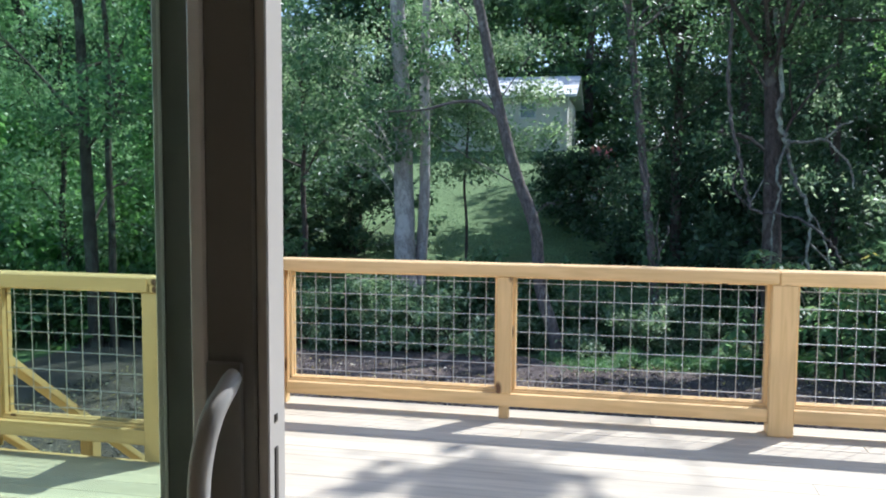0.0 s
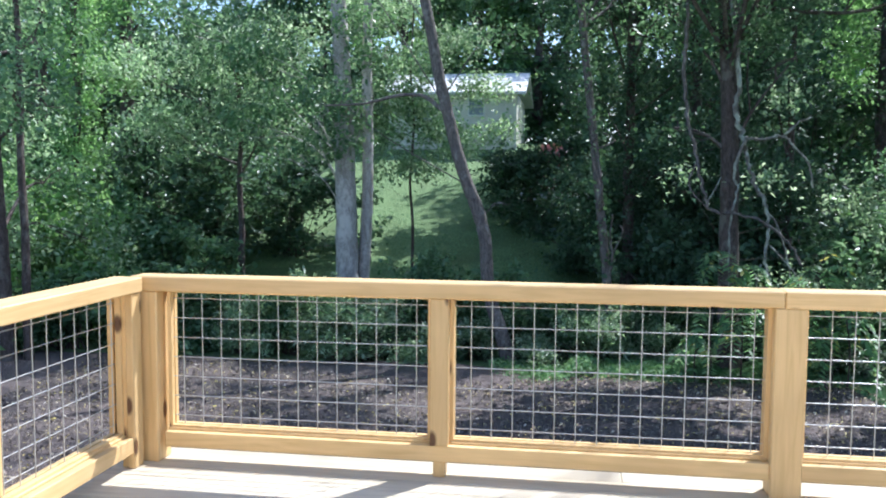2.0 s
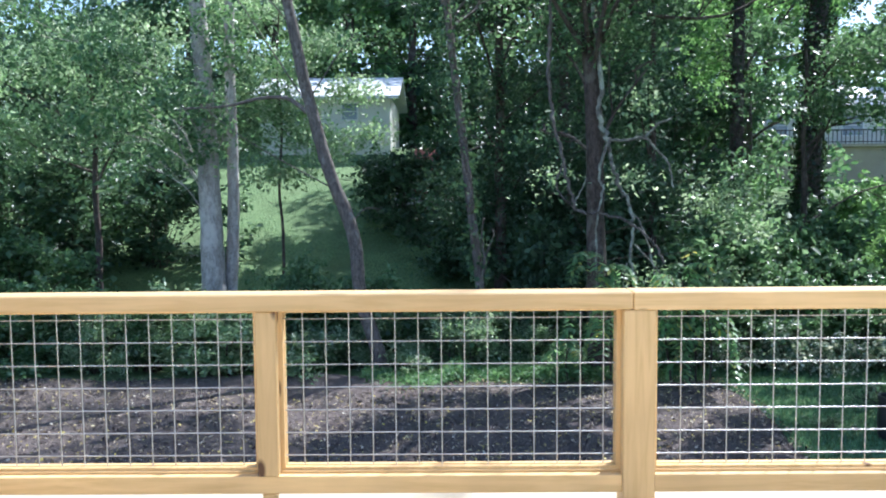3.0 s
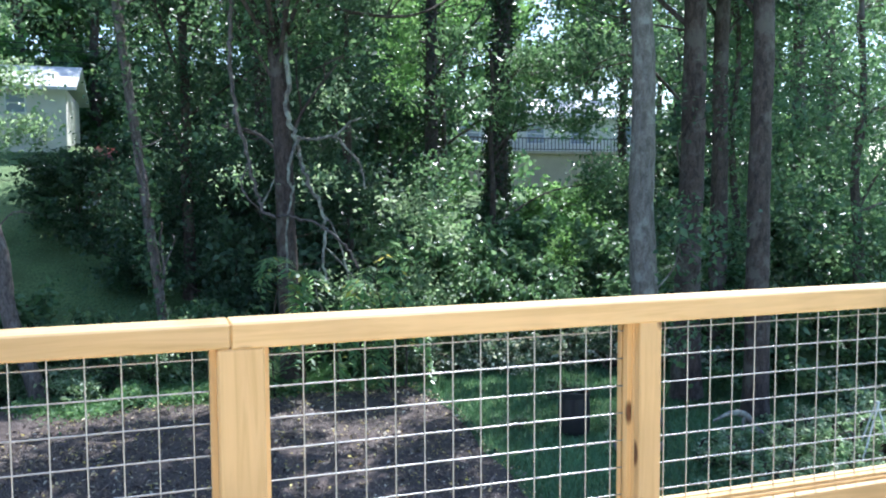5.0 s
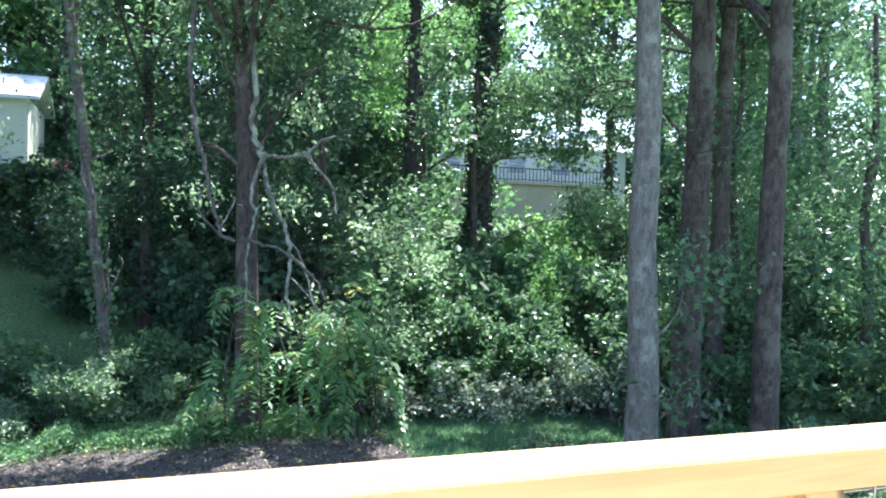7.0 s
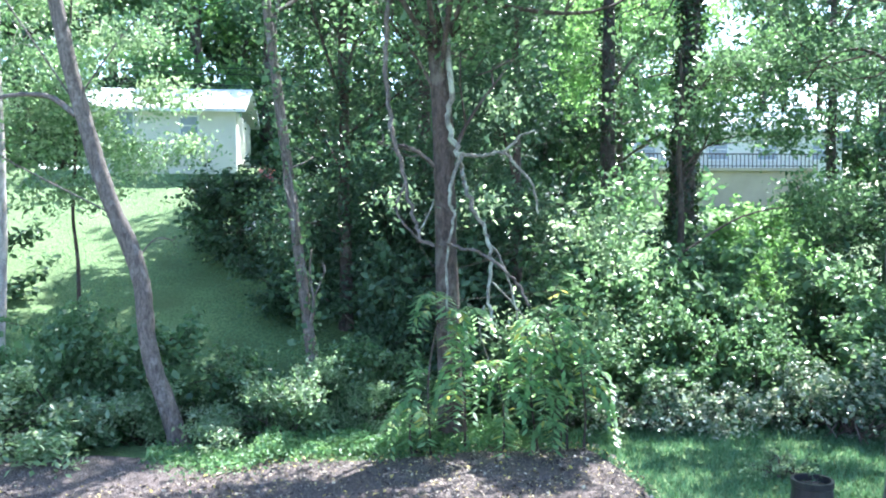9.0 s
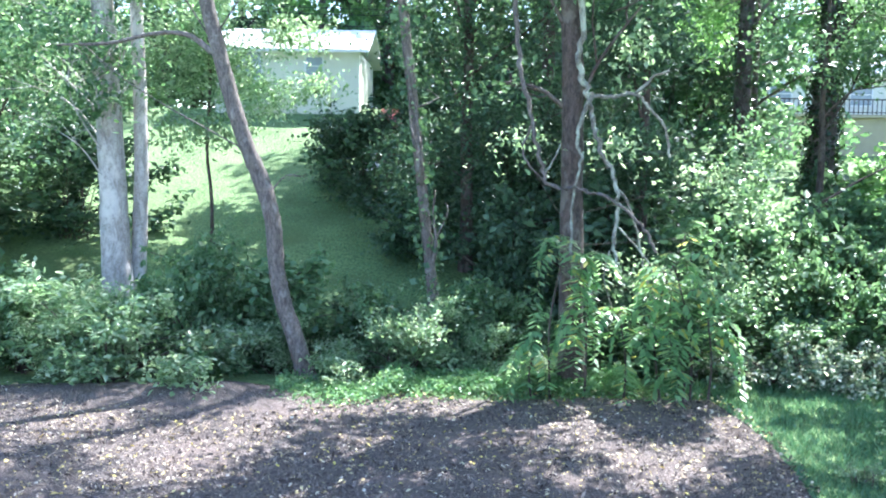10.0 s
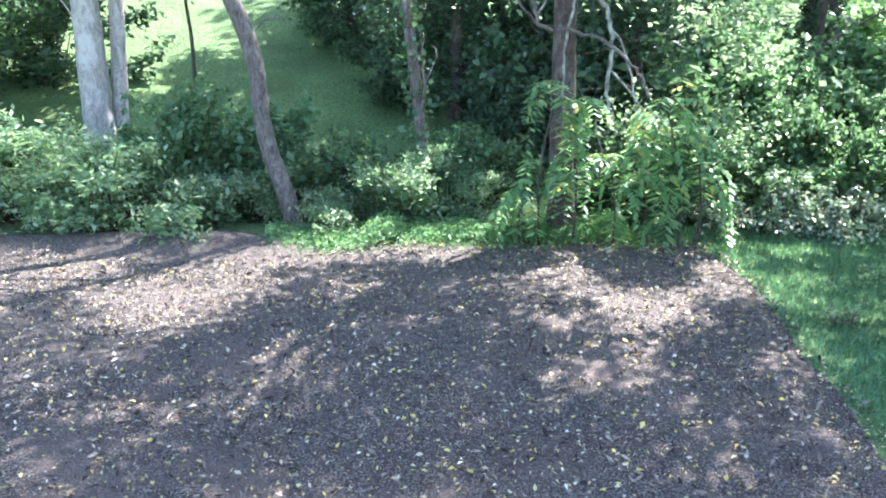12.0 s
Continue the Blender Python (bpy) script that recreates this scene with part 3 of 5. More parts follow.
def build_door():
    leaf = door_leaf("door_1", -1.19, -0.336, 0.872, 0.918, "taupe sliding glass door slid open", 0.02, 0.062)
    door_leaf("door_2", -1.19, -0.40, 0.955, 0.995, "fixed glass door leaf behind the sliding one", 0.012, 0.10)
    # pull handle on the inside of the stile
    pull = smooth_line([(0.400, -0.022, 1.21, 0.010), (0.402, -0.045, 1.20, 0.012), (0.393, -0.07, 1.165, 0.013), (0.383, -0.078, 1.10, 0.013),
                        (0.383, -0.078, 1.00, 0.013), (0.393, -0.07, 0.94, 0.013), (0.402, -0.045, 0.905, 0.012), (0.400, -0.022, 0.895, 0.010)], 6)
    v, f = tube_arrays(pull, 12)
    linked("pull_handle", array_mesh("pull_handle", v, f), HANDLE_VINYL, leaf, smooth=True)
    part("handle_plate", box_mesh(0.366, 0.412, -0.029, -0.0235, 0.88, 1.225, 0.002), VINYL, leaf)
    part("thumb_latch", box_mesh(0.352, 0.372, -0.045, -0.029, 1.075, 1.105, 0.004), DARK_METAL, leaf)
    bm = bmesh.new()
    slab(bm, 0.4405, 0.4425, -0.004, 0.005, 1.05, 1.12, 0.0008)
    slab(bm, 0.4405, 0.4425, -0.004, 0.004, 1.15, 1.16, 0.0008)
    part("latch_slot", bm, DARK_METAL, leaf)


# ---- trees ----
def limb_pieces(trunk, lobes, rng, thick):
    """Boughs from the trunk to the lobes of the crown, with twigs."""
    pieces = []
    for lob in lobes:
        c = np.array(lob[:3])
        below = trunk[trunk[:, 2] < c[2] - 0.3]
        start = below[rng.integers(max(0, len(below) - max(3, len(below) // 3)), len(below))] if len(below) else trunk[len(trunk) // 2]
        span = np.linalg.norm(c - start[:3])
        mid = (start[:3] + c) / 2 + rng.normal(size=3) * span * 0.10 + np.array([0, 0, 0.08 * span])
        r0 = min(start[3] * 0.55, thick)
        line = smooth_line([(*start[:3], r0), (*mid, r0 * 0.65), (*c, r0 * 0.3)], 5)
        pieces.append(tube_arrays(line, 5))
        for _ in range(4):
            p = line[rng.integers(4, len(line))]
            e = c + unit(rng.normal(size=3)) * np.array(lob[3:]) * 0.8
            m = (p[:3] + e) / 2 + rng.normal(size=3) * 0.12 * span
            pieces.append(tube_arrays(smooth_line([(*p[:3], r0 * 0.4), (*m, r0 * 0.25), (*e, r0 * 0.08)], 2), 4))
    return pieces


def tree(name, label, trunks, bark_mat, leaf_mat, lobes, count, size, seed, clump=0.45, group="", ivy=0, extra=(), ivy_mat=None, high=(), thick=0.05):
    """A tree: tapered trunk, boughs and a crown of many small leaves. Trunks are rows of x, y, z, radius in the world."""
    rng = np.random.default_rng(seed)
    root = np.array(trunks[0][0][:3], float)
    root[2] = float(ground_z(np.array(root[0]), np.array(root[1])))
    ob = new(name)
    ob.location = root
    tagged(ob, label, "tree", group)
    for rows in trunks:
        t = smooth_line(np.array(rows, float) - np.array([*root, 0]), 7)
        t[:3, 3] *= (1.30, 1.14, 1.05)
        v, f = tube_arrays(t, 14, 0.035, rng)
        linked("trunk", array_mesh("trunk", v, f), bark_mat, ob, smooth=True)
    t0 = smooth_line(np.array(trunks[0], float) - np.array([*root, 0]), 7)
    lob = [(l[0] - root[0], l[1] - root[1], l[2] - root[2], *l[3:]) for l in lobes]
    pieces = limb_pieces(t0, lob, rng, thick)
    for rows in extra:
        pieces.append(tube_arrays(smooth_line(np.array(rows, float) - np.array([*root, 0]), 5), 7, 0.05, rng))
    if pieces:
        tagged(linked("branchwork", merged("branchwork", pieces), bark_mat, ob, smooth=True), kind="stuff")
    if lob:
        tagged(linked("crown", leaf_mesh("crown", lob, int(count * 1.25), size * 0.87, rng, clump, vary=0.4), leaf_mat, ob), kind="stuff")
    # unseen leaves and boughs, added above the view only to cast shade
    if high:
        up = [(l[0] - root[0], l[1] - root[1], l[2] - root[2], *l[3:]) for l in high]
        pts = clump_points(up, 340 * len(up), rng, 0.3, 0.6, 17)
        tagged(linked("high_crown", array_mesh("high_crown", *leaf_arrays(pts, 0.2, rng)), leaf_mat, ob), kind="stuff")
        tagged(linked("high_branchwork", merged("high_branchwork", limb_pieces(t0, up[::4], rng, 0.05)), bark_mat, ob, smooth=True), kind="stuff")
    if ivy:
        h = t0[rng.integers(0, len(t0) - 1, ivy)]
        nxt = rng.random((ivy, 1))
        a = rng.uniform(0, 2 * np.pi, ivy)
        c = h[:, :3] + np.column_stack([np.cos(a), np.sin(a), np.zeros(ivy)]) * (h[:, 3:4] + 0.03 + 0.22 * rng.random((ivy, 1)) ** 2)
        c[:, 2] += (nxt[:, 0] - 0.5) * 1.0
        tagged(linked("ivy", array_mesh("ivy", *leaf_arrays(c, 0.11, rng, 0.8, 0.2)), ivy_mat or LEAF_IVY, ob), "dark ivy on the trunk", kind="stuff")
    return ob


def straight(x, y, r0, top, lean=(0, 0), base=None):
    """Rows of a tall, nearly upright trunk."""
    z0 = float(ground_z(np.array(x), np.array(y))) - 0.12 if base is None else base
    amp = 0.05 if r0 < 0.13 else 0.02
    return [(x + lean[0] * (z - z0) + amp * math.sin(1.9 * z + 5 * x) * min(1, (z - z0) / 2), y + lean[1] * (z - z0) + amp * math.cos(1.5 * z + 3 * y) * min(1, (z - z0) / 2), z, r0 * (1 - 0.72 * (z - z0) / (top - z0)) + 0.01) for z in np.linspace(z0, top, 9)]


def high_lobes(x, y, z0, z1, spread, n, seed):
    """Lobes of a high, uneven crown round an axis."""
    rng = np.random.default_rng(seed)
    out = []
    for k in range(n):
        a = rng.uniform(0, 2 * np.pi)
        d = spread * rng.random() ** 0.6
        z = z0 + (z1 - z0) * (k + rng.random()) / n
        s = rng.uniform(0.9, 1.7) * spread / 3.2
        out.append((x + d * math.cos(a), y + d * math.sin(a), z, s * 1.2, s * 1.2, s * 0.75))
    return out


def shade_lobes(x0, x1, y0, y1, seed, keep=0.86, gaps=()):
    """Unseen high lobes, added sunward to shade a stretch of yard, with gaps."""
    rng = np.random.default_rng(seed)
    out = []
    for x in np.arange(x0, x1, 1.12):
        for y in np.arange(y0, y1, 1.12):
            h = rng.uniform(8.8, 11.2)
            jx, jy = rng.normal(size=2) * 0.16
            if rng.random() < keep and not any(math.hypot(x + jx - gx, y + jy - gy) < gr for gx, gy, gr in gaps):
                foot = float(ground_z(np.array(x), np.array(y)))
                out.append((x + jx + 0.46 * h, y + jy + 0.56 * h, foot + h, 0.66, 0.66, 0.3))
    return out


def build_near_trees():
    # twin pale trunks behind the bushes
    tree("pale_tree", "tall pale-barked tree with two trunks", [
        [(-5.62, 22.0, -2.9, 0.328), (-5.66, 22.0, -1.18, 0.303), (-5.69, 22, 0.29, 0.279), (-5.72, 22, 1.75, 0.254), (-5.76, 22, 3.64, 0.221), (-5.9, 22, 6.0, 0.197), (-6.1, 22, 10, 0.148), (-6.3, 22.2, 15, 0.049)],
        [(-5.36, 22.25, -2.9, 0.19), (-5.32, 22.3, -1.0, 0.16), (-5.22, 22.3, 0.84, 0.145), (-5.2, 22.3, 2.55, 0.135), (-5.21, 22.3, 5.35, 0.12), (-5.0, 22.4, 9, 0.08), (-4.8, 22.4, 12, 0.03)]],
        BARK_PALE, LEAF_MID, high_lobes(-6, 22.2, 5.2, 15, 3.2, 9, 1) + [(-7.2, 21.6, 3.6, 1.0, 0.9, 0.6), (-4.6, 21.8, 4.6, 0.9, 0.8, 0.5), (-6.9, 21.2, 2.0, 0.8, 0.6, 0.5), (-7.5, 21.4, 4.6, 1.0, 0.7, 0.6), (-5.1, 21.3, 5.4, 0.9, 0.6, 0.5), (-6.1, 21.2, 3.5, 0.7, 0.5, 0.45), (-8.2, 21.5, 3.0, 0.9, 0.7, 0.5), (-5.7, 21.5, 2.4, 0.5, 0.35, 0.6), (-5.6, 21.5, 3.5, 0.6, 0.35, 0.6), (-5.9, 21.5, 4.6, 0.7, 0.35, 0.6), (-5.2, 21.6, 2.9, 0.4, 0.3, 0.6)], 17000, 0.14, 21, thick=0.022)
    # leaning tree at the edge of the mulch
    tree("leaning_tree", "slim grey-brown leaning tree at the mulch edge", [
        [(-1.22, 18.8, -2.5, 0.172), (-1.42, 18.8, -1.79, 0.150), (-1.63, 18.8, -1.12, 0.142), (-1.74, 18.8, -0.55, 0.138), (-1.79, 18.8, 0.2, 0.133), (-1.95, 18.8, 0.85, 0.138), (-2.21, 18.8, 1.49, 0.129),
         (-2.42, 18.8, 2.14, 0.129), (-2.58, 18.8, 2.77, 0.125), (-2.8, 18.8, 3.67, 0.120), (-3.0, 18.8, 4.7, 0.112), (-3.5, 18.8, 7.2, 0.086), (-4.0, 18.8, 10.5, 0.034)]],
        BARK_GREY, LEAF_MID, high_lobes(-3.8, 18.9, 6.2, 11.5, 2.5, 7, 2) + [(-5.2, 18.9, 3.4, 0.7, 0.6, 0.4), (-1.6, 19.2, 4.6, 0.8, 0.7, 0.45), (-1.3, 18.9, 1.0, 0.35, 0.3, 0.2)], 5200, 0.12, 22, thick=0.016,
        extra=[[(-2.75, 18.8, 3.0, 0.055), (-3.06, 18.8, 3.24, 0.045), (-3.37, 18.8, 3.31, 0.038), (-3.81, 18.8, 3.27, 0.034), (-4.44, 18.8, 3.13, 0.03), (-5.3, 18.85, 3.1, 0.02)]])
    # thin tree with climbing leaves
    tree("thin_tree", "thin tree with leaves climbing its trunk", [
        [(1.02, 20, -3.1, 0.12), (1.0, 20, -2.4, 0.11), (0.78, 20, -0.4, 0.10), (0.55, 20, 1.68, 0.095), (0.35, 20, 3.4, 0.09), (0.15, 20, 5.2, 0.08), (-0.1, 20, 8, 0.06), (-0.2, 20, 11, 0.02)]],
        BARK_GREY, LEAF_MID, high_lobes(0, 20.4, 5.0, 11, 2.4, 7, 3) + [(0.85, 19.8, 0.4, 0.3, 0.3, 0.8), (0.9, 19.8, -1.4, 0.4, 0.3, 0.6), (0.5, 19.8, 2.4, 0.35, 0.3, 0.5)], 2300, 0.12, 23, ivy=1100, ivy_mat=LEAF_MID)
    # broken dark trunk with vines
    snag = tree("vine_covered_tree", "straight brown tree hung with pale twisted vines", [
        [(3.22, 18.5, -2.5, 0.23), (3.15, 18.5, -0.96, 0.20), (3.12, 18.5, 0.5, 0.185), (3.1, 18.5, 1.82, 0.175), (3.03, 18.5, 3.55, 0.165), (2.94, 18.5, 4.6, 0.14), (2.8, 18.6, 8, 0.11), (2.7, 18.7, 12, 0.03)]],
        BARK_BROWN, LEAF_MID, high_lobes(3.0, 19.0, 5.2, 13, 3.0, 9, 4) + [(3.1, 18.3, 4.3, 0.8, 0.5, 0.5), (2.1, 18.5, 4.7, 0.8, 0.6, 0.5), (2.0, 18.8, 2.6, 0.5, 0.4, 0.35), (3.2, 18.0, 4.9, 0.7, 0.35, 0.5), (2.6, 18.0, 5.6, 0.9, 0.4, 0.5), (3.9, 18.0, 5.3, 0.8, 0.4, 0.6), (4.2, 18.2, 3.9, 0.6, 0.4, 0.4)], 20000, 0.115, 24, high=shade_lobes(-5.2, 1.4, 6.9, 12.2, 92, 0.86, ((-0.4, 12.5, 0.6), (-4.0, 11.6, 0.8))) + shade_lobes(-1.5, 1.4, 12.4, 16.0, 93, 0.86, ((-0.4, 12.6, 0.5), (1.0, 15.6, 0.5))) + shade_lobes(-0.3, 4.2, 16.1, 16.6, 97, 0.4))
    root = snag.location
    for name, rows, r in (
        ("vine", [(3.0, 18.2, 5.0), (3.17, 18.2, 3.5), (3.11, 18.2, 2.89), (3.26, 18.2, 2.4), (3.35, 18.2, 2.08), (3.4, 18.2, 1.81), (3.53, 18.2, 1.45), (3.72, 18.2, 1.09), (3.81, 18.2, 0.64), (3.75, 18.2, 0.0), (3.86, 18.2, -0.32)], 0.05),
        ("vine", [(3.3, 18.15, 2.35), (3.16, 18.15, 1.9), (3.13, 18.15, 1.55), (3.21, 18.15, 1.37), (3.1, 18.15, 0.92), (3.07, 18.15, 0.19), (3.1, 18.2, -0.6)], 0.032),
        ("vine", [(2.25, 18.1, 6.0), (2.15, 18, 4.42), (2.11, 18, 3.9), (2.14, 18, 3.12), (2.21, 18, 2.69), (2.34, 18, 2.16), (2.47, 18, 1.64), (2.58, 18, 1.19), (2.65, 18, 0.97), (3.09, 18, 0.9), (3.45, 18, 0.81), (3.81, 18, 0.65), (4.18, 18, 0.28), (4.4, 18, -0.1)], 0.042),
        ("vine", [(3.26, 18.2, 2.37), (3.5, 18.2, 2.33), (3.76, 18.2, 2.35), (4.03, 18.2, 2.39), (4.22, 18.2, 2.17), (4.49, 18.2, 1.9), (4.6, 18.2, 1.4)], 0.034),
        ("vine", [(4.03, 18.2, 2.39), (4.31, 18.2, 2.66), (4.55, 18.25, 2.75)], 0.024),
        ("vine", [(2.6, 18, 1.1), (2.75, 18, 1.35), (2.85, 18, 1.6)], 0.018),
        ("vine", [(3.75, 18.2, 0.95), (4.0, 18.2, 0.6), (4.15, 18.2, 0.1), (4.3, 18.2, -0.5), (4.5, 18.1, -1.0)], 0.02),
        ("vine", [(3.8, 18.2, 0.3), (4.1, 18.2, 0.0), (4.35, 18.1, -0.35), (4.4, 18.1, -0.9)], 0.016),
        ("vine", [(3.7, 18.2, -0.1), (3.6, 18.1, -0.5), (3.75, 18.1, -1.0)], 0.014),
        ("vine", [(2.4, 18.0, 1.9), (2.25, 18.0, 1.5), (2.4, 18.0, 1.2), (2.62, 18.0, 1.0)], 0.02)):
        rng = np.random.default_rng(len(rows) * 7 + int(r * 1000))
        q = smooth_line([(x - root[0], y - root[1] + 0.0, z - root[2], r * (1 - 0.5 * i / len(rows))) for i, (x, y, z) in enumerate(rows)], 6)
        q[1:-1, :3] += rng.normal(size=(len(q) - 2, 3)) * r * 0.36
        v, f = tube_arrays(q, 8, 0.08, rng)
        brown = rows[0][0] < 2.5
        linked(name, array_mesh(name, v, f), BARK_GREY if brown else BARK_VINE, snag, "bare brown twisted vine" if brown else "pale lichened twisted vine", True)
    # big trunks beside the lawn
    tree("big_tree", "large straight grey-barked tree by the lawn", [straight(8.1, 13.95, 0.235, 12, (-0.004, 0.02))], BARK_MOSSY, LEAF_MID,
         high_lobes(8.9, 15.6, 6.0, 10.5, 3.0, 10, 5) + [(8.7, 13.9, 0.6, 0.45, 0.5, 0.8), (8.6, 13.7, -1.0, 0.3, 0.4, 0.5), (7.4, 14.4, 5.2, 0.9, 0.7, 0.5)], 13500, 0.13, 25, thick=0.022,
         # unseen leaf clump added to throw a shadow blotch on the deck
         high=[(4.4, 9.9, 10.8, 0.3, 0.12, 0.1)])
    tree("brown_tree", "brown-barked tree behind the large one", [straight(9.7, 15.1, 0.24, 16, (0.01, 0.0))], BARK_BROWN, LEAF_DARK,
         high_lobes(10.0, 17, 4.5, 13.5, 3.2, 11, 6) + [(9.3, 14.9, 0.0, 0.6, 0.5, 0.8), (9.9, 14.7, 3.0, 0.9, 0.7, 0.9)], 8000, 0.13, 26, thick=0.022, high=shade_lobes(1.6, 6.0, 6.9, 15.6, 91, 0.9, ((3.5, 14.8, 0.9), (3.2, 12.2, 0.6), (2.1, 16.0, 0.6))))
    tree("leafy_tree", "leafy brown-barked tree in shade", [straight(10.06, 13.7, 0.2, 14, (0.0, 0))], BARK_BROWN, LEAF_LIGHT,
         high_lobes(11.0, 18.2, 5.5, 12, 2.2, 8, 7), 6500, 0.13, 27, high=shade_lobes(6.0, 8.0, 9.0, 12.4, 99, 0.62) + shade_lobes(6.0, 11.0, 12.6, 18.4, 98, 0.66, ((6.8, 14.9, 0.8), (7.6, 12.6, 0.7), (8.6, 16.6, 0.6), (9.6, 11.6, 0.9))))
    tree("brown_tree", "slimmer brown-barked tree behind the large one", [straight(11.75, 17.0, 0.19, 15, (0.006, 0.0))], BARK_BROWN, LEAF_DARK,
         high_lobes(12.0, 18, 4.0, 13, 2.8, 9, 8), 6000, 0.13, 28)
    tree("ivy_sapling", "slim dark tree wrapped in ivy", [straight(17.3, 30.0, 0.19, 12)], BARK_BROWN, LEAF_DARK, high_lobes(17.3, 30.0, 4.2, 12, 2.2, 8, 9), 5000, 0.15, 29, ivy=1800)
    tree("ivy_tree", "thick tree wrapped in dark ivy", [straight(12.15, 30.0, 0.42, 18, (0.035, 0))], BARK_BROWN, LEAF_DARK, high_lobes(12.9, 30.0, 8.4, 17, 3.6, 8, 10) + [(14.6, 29.6, 5.6, 1.3, 1, 0.6)], 5200, 0.17, 30, 0.6, ivy=9500)
    tree("ivy_tree", "tree with ivy up its trunk", [straight(9.9, 30.2, 0.27, 16)], BARK_BROWN, LEAF_DARK, high_lobes(9.4, 30.4, 5.6, 15, 3.0, 8, 11), 5000, 0.17, 31, 0.6, ivy=2200)
    # trees beside the stairs
    tree("shaded_tree", "dark slim tree among bright foliage", [straight(-11.7, 17.0, 0.15, 12, (-0.03, 0)), straight(-11.35, 17.2, 0.09, 9, (-0.02, 0.02))], BARK_BROWN, LEAF_MID,
         high_lobes(-12.6, 17.4, 1.2, 12, 2.8, 11, 12), 9500, 0.13, 32)
    tree("climber_tree", "thin tree covered in yellow-green climbers", [straight(-15.0, 25.0, 0.12, 13)], BARK_BROWN, LEAF_LIGHT, [(-15, 25, z, 0.7, 0.7, 0.8) for z in np.arange(0.5, 10, 1.1)], 8500, 0.13, 33)
    tree("far_left_tree", "tall dark tree at the wood's edge", [straight(-17.2, 32, 0.3, 20)], BARK_BROWN, LEAF_MID, high_lobes(-17.4, 32, 7, 18, 3.6, 8, 13), 3400, 0.18, 34, 0.6)
    for x, y, seed, leaf in ((4.6, 34.5, 61, LEAF_MID), (8.0, 38.0, 62, LEAF_MID), (-19.5, 30.0, 65, LEAF_LIGHT), (20.0, 24.0, 68, LEAF_MID), (25.0, 28.0, 69, LEAF_DARK)):
        h = float(ground_z(np.array(x), np.array(y)))
        tree("tall_tree", "tall leafy tree on the wooded slope", [straight(x, y, 0.24, h + 17)], BARK_BROWN, leaf, high_lobes(x, y, h + (2.5 if x > 15 else 5.0), h + 17, 3.8, 12, seed), 9500, 0.21, seed, 0.6, "trees on the slope", high=shade_lobes(-5.6, 2.4, 23.2, 31.0, 95, 0.95, ((-2.0, 25.4, 0.6),)) + shade_lobes(-10.0, -5.7, 22.8, 28.6, 96, 0.85, ((-7.6, 27.2, 0.8),)) if seed == 61 else ())
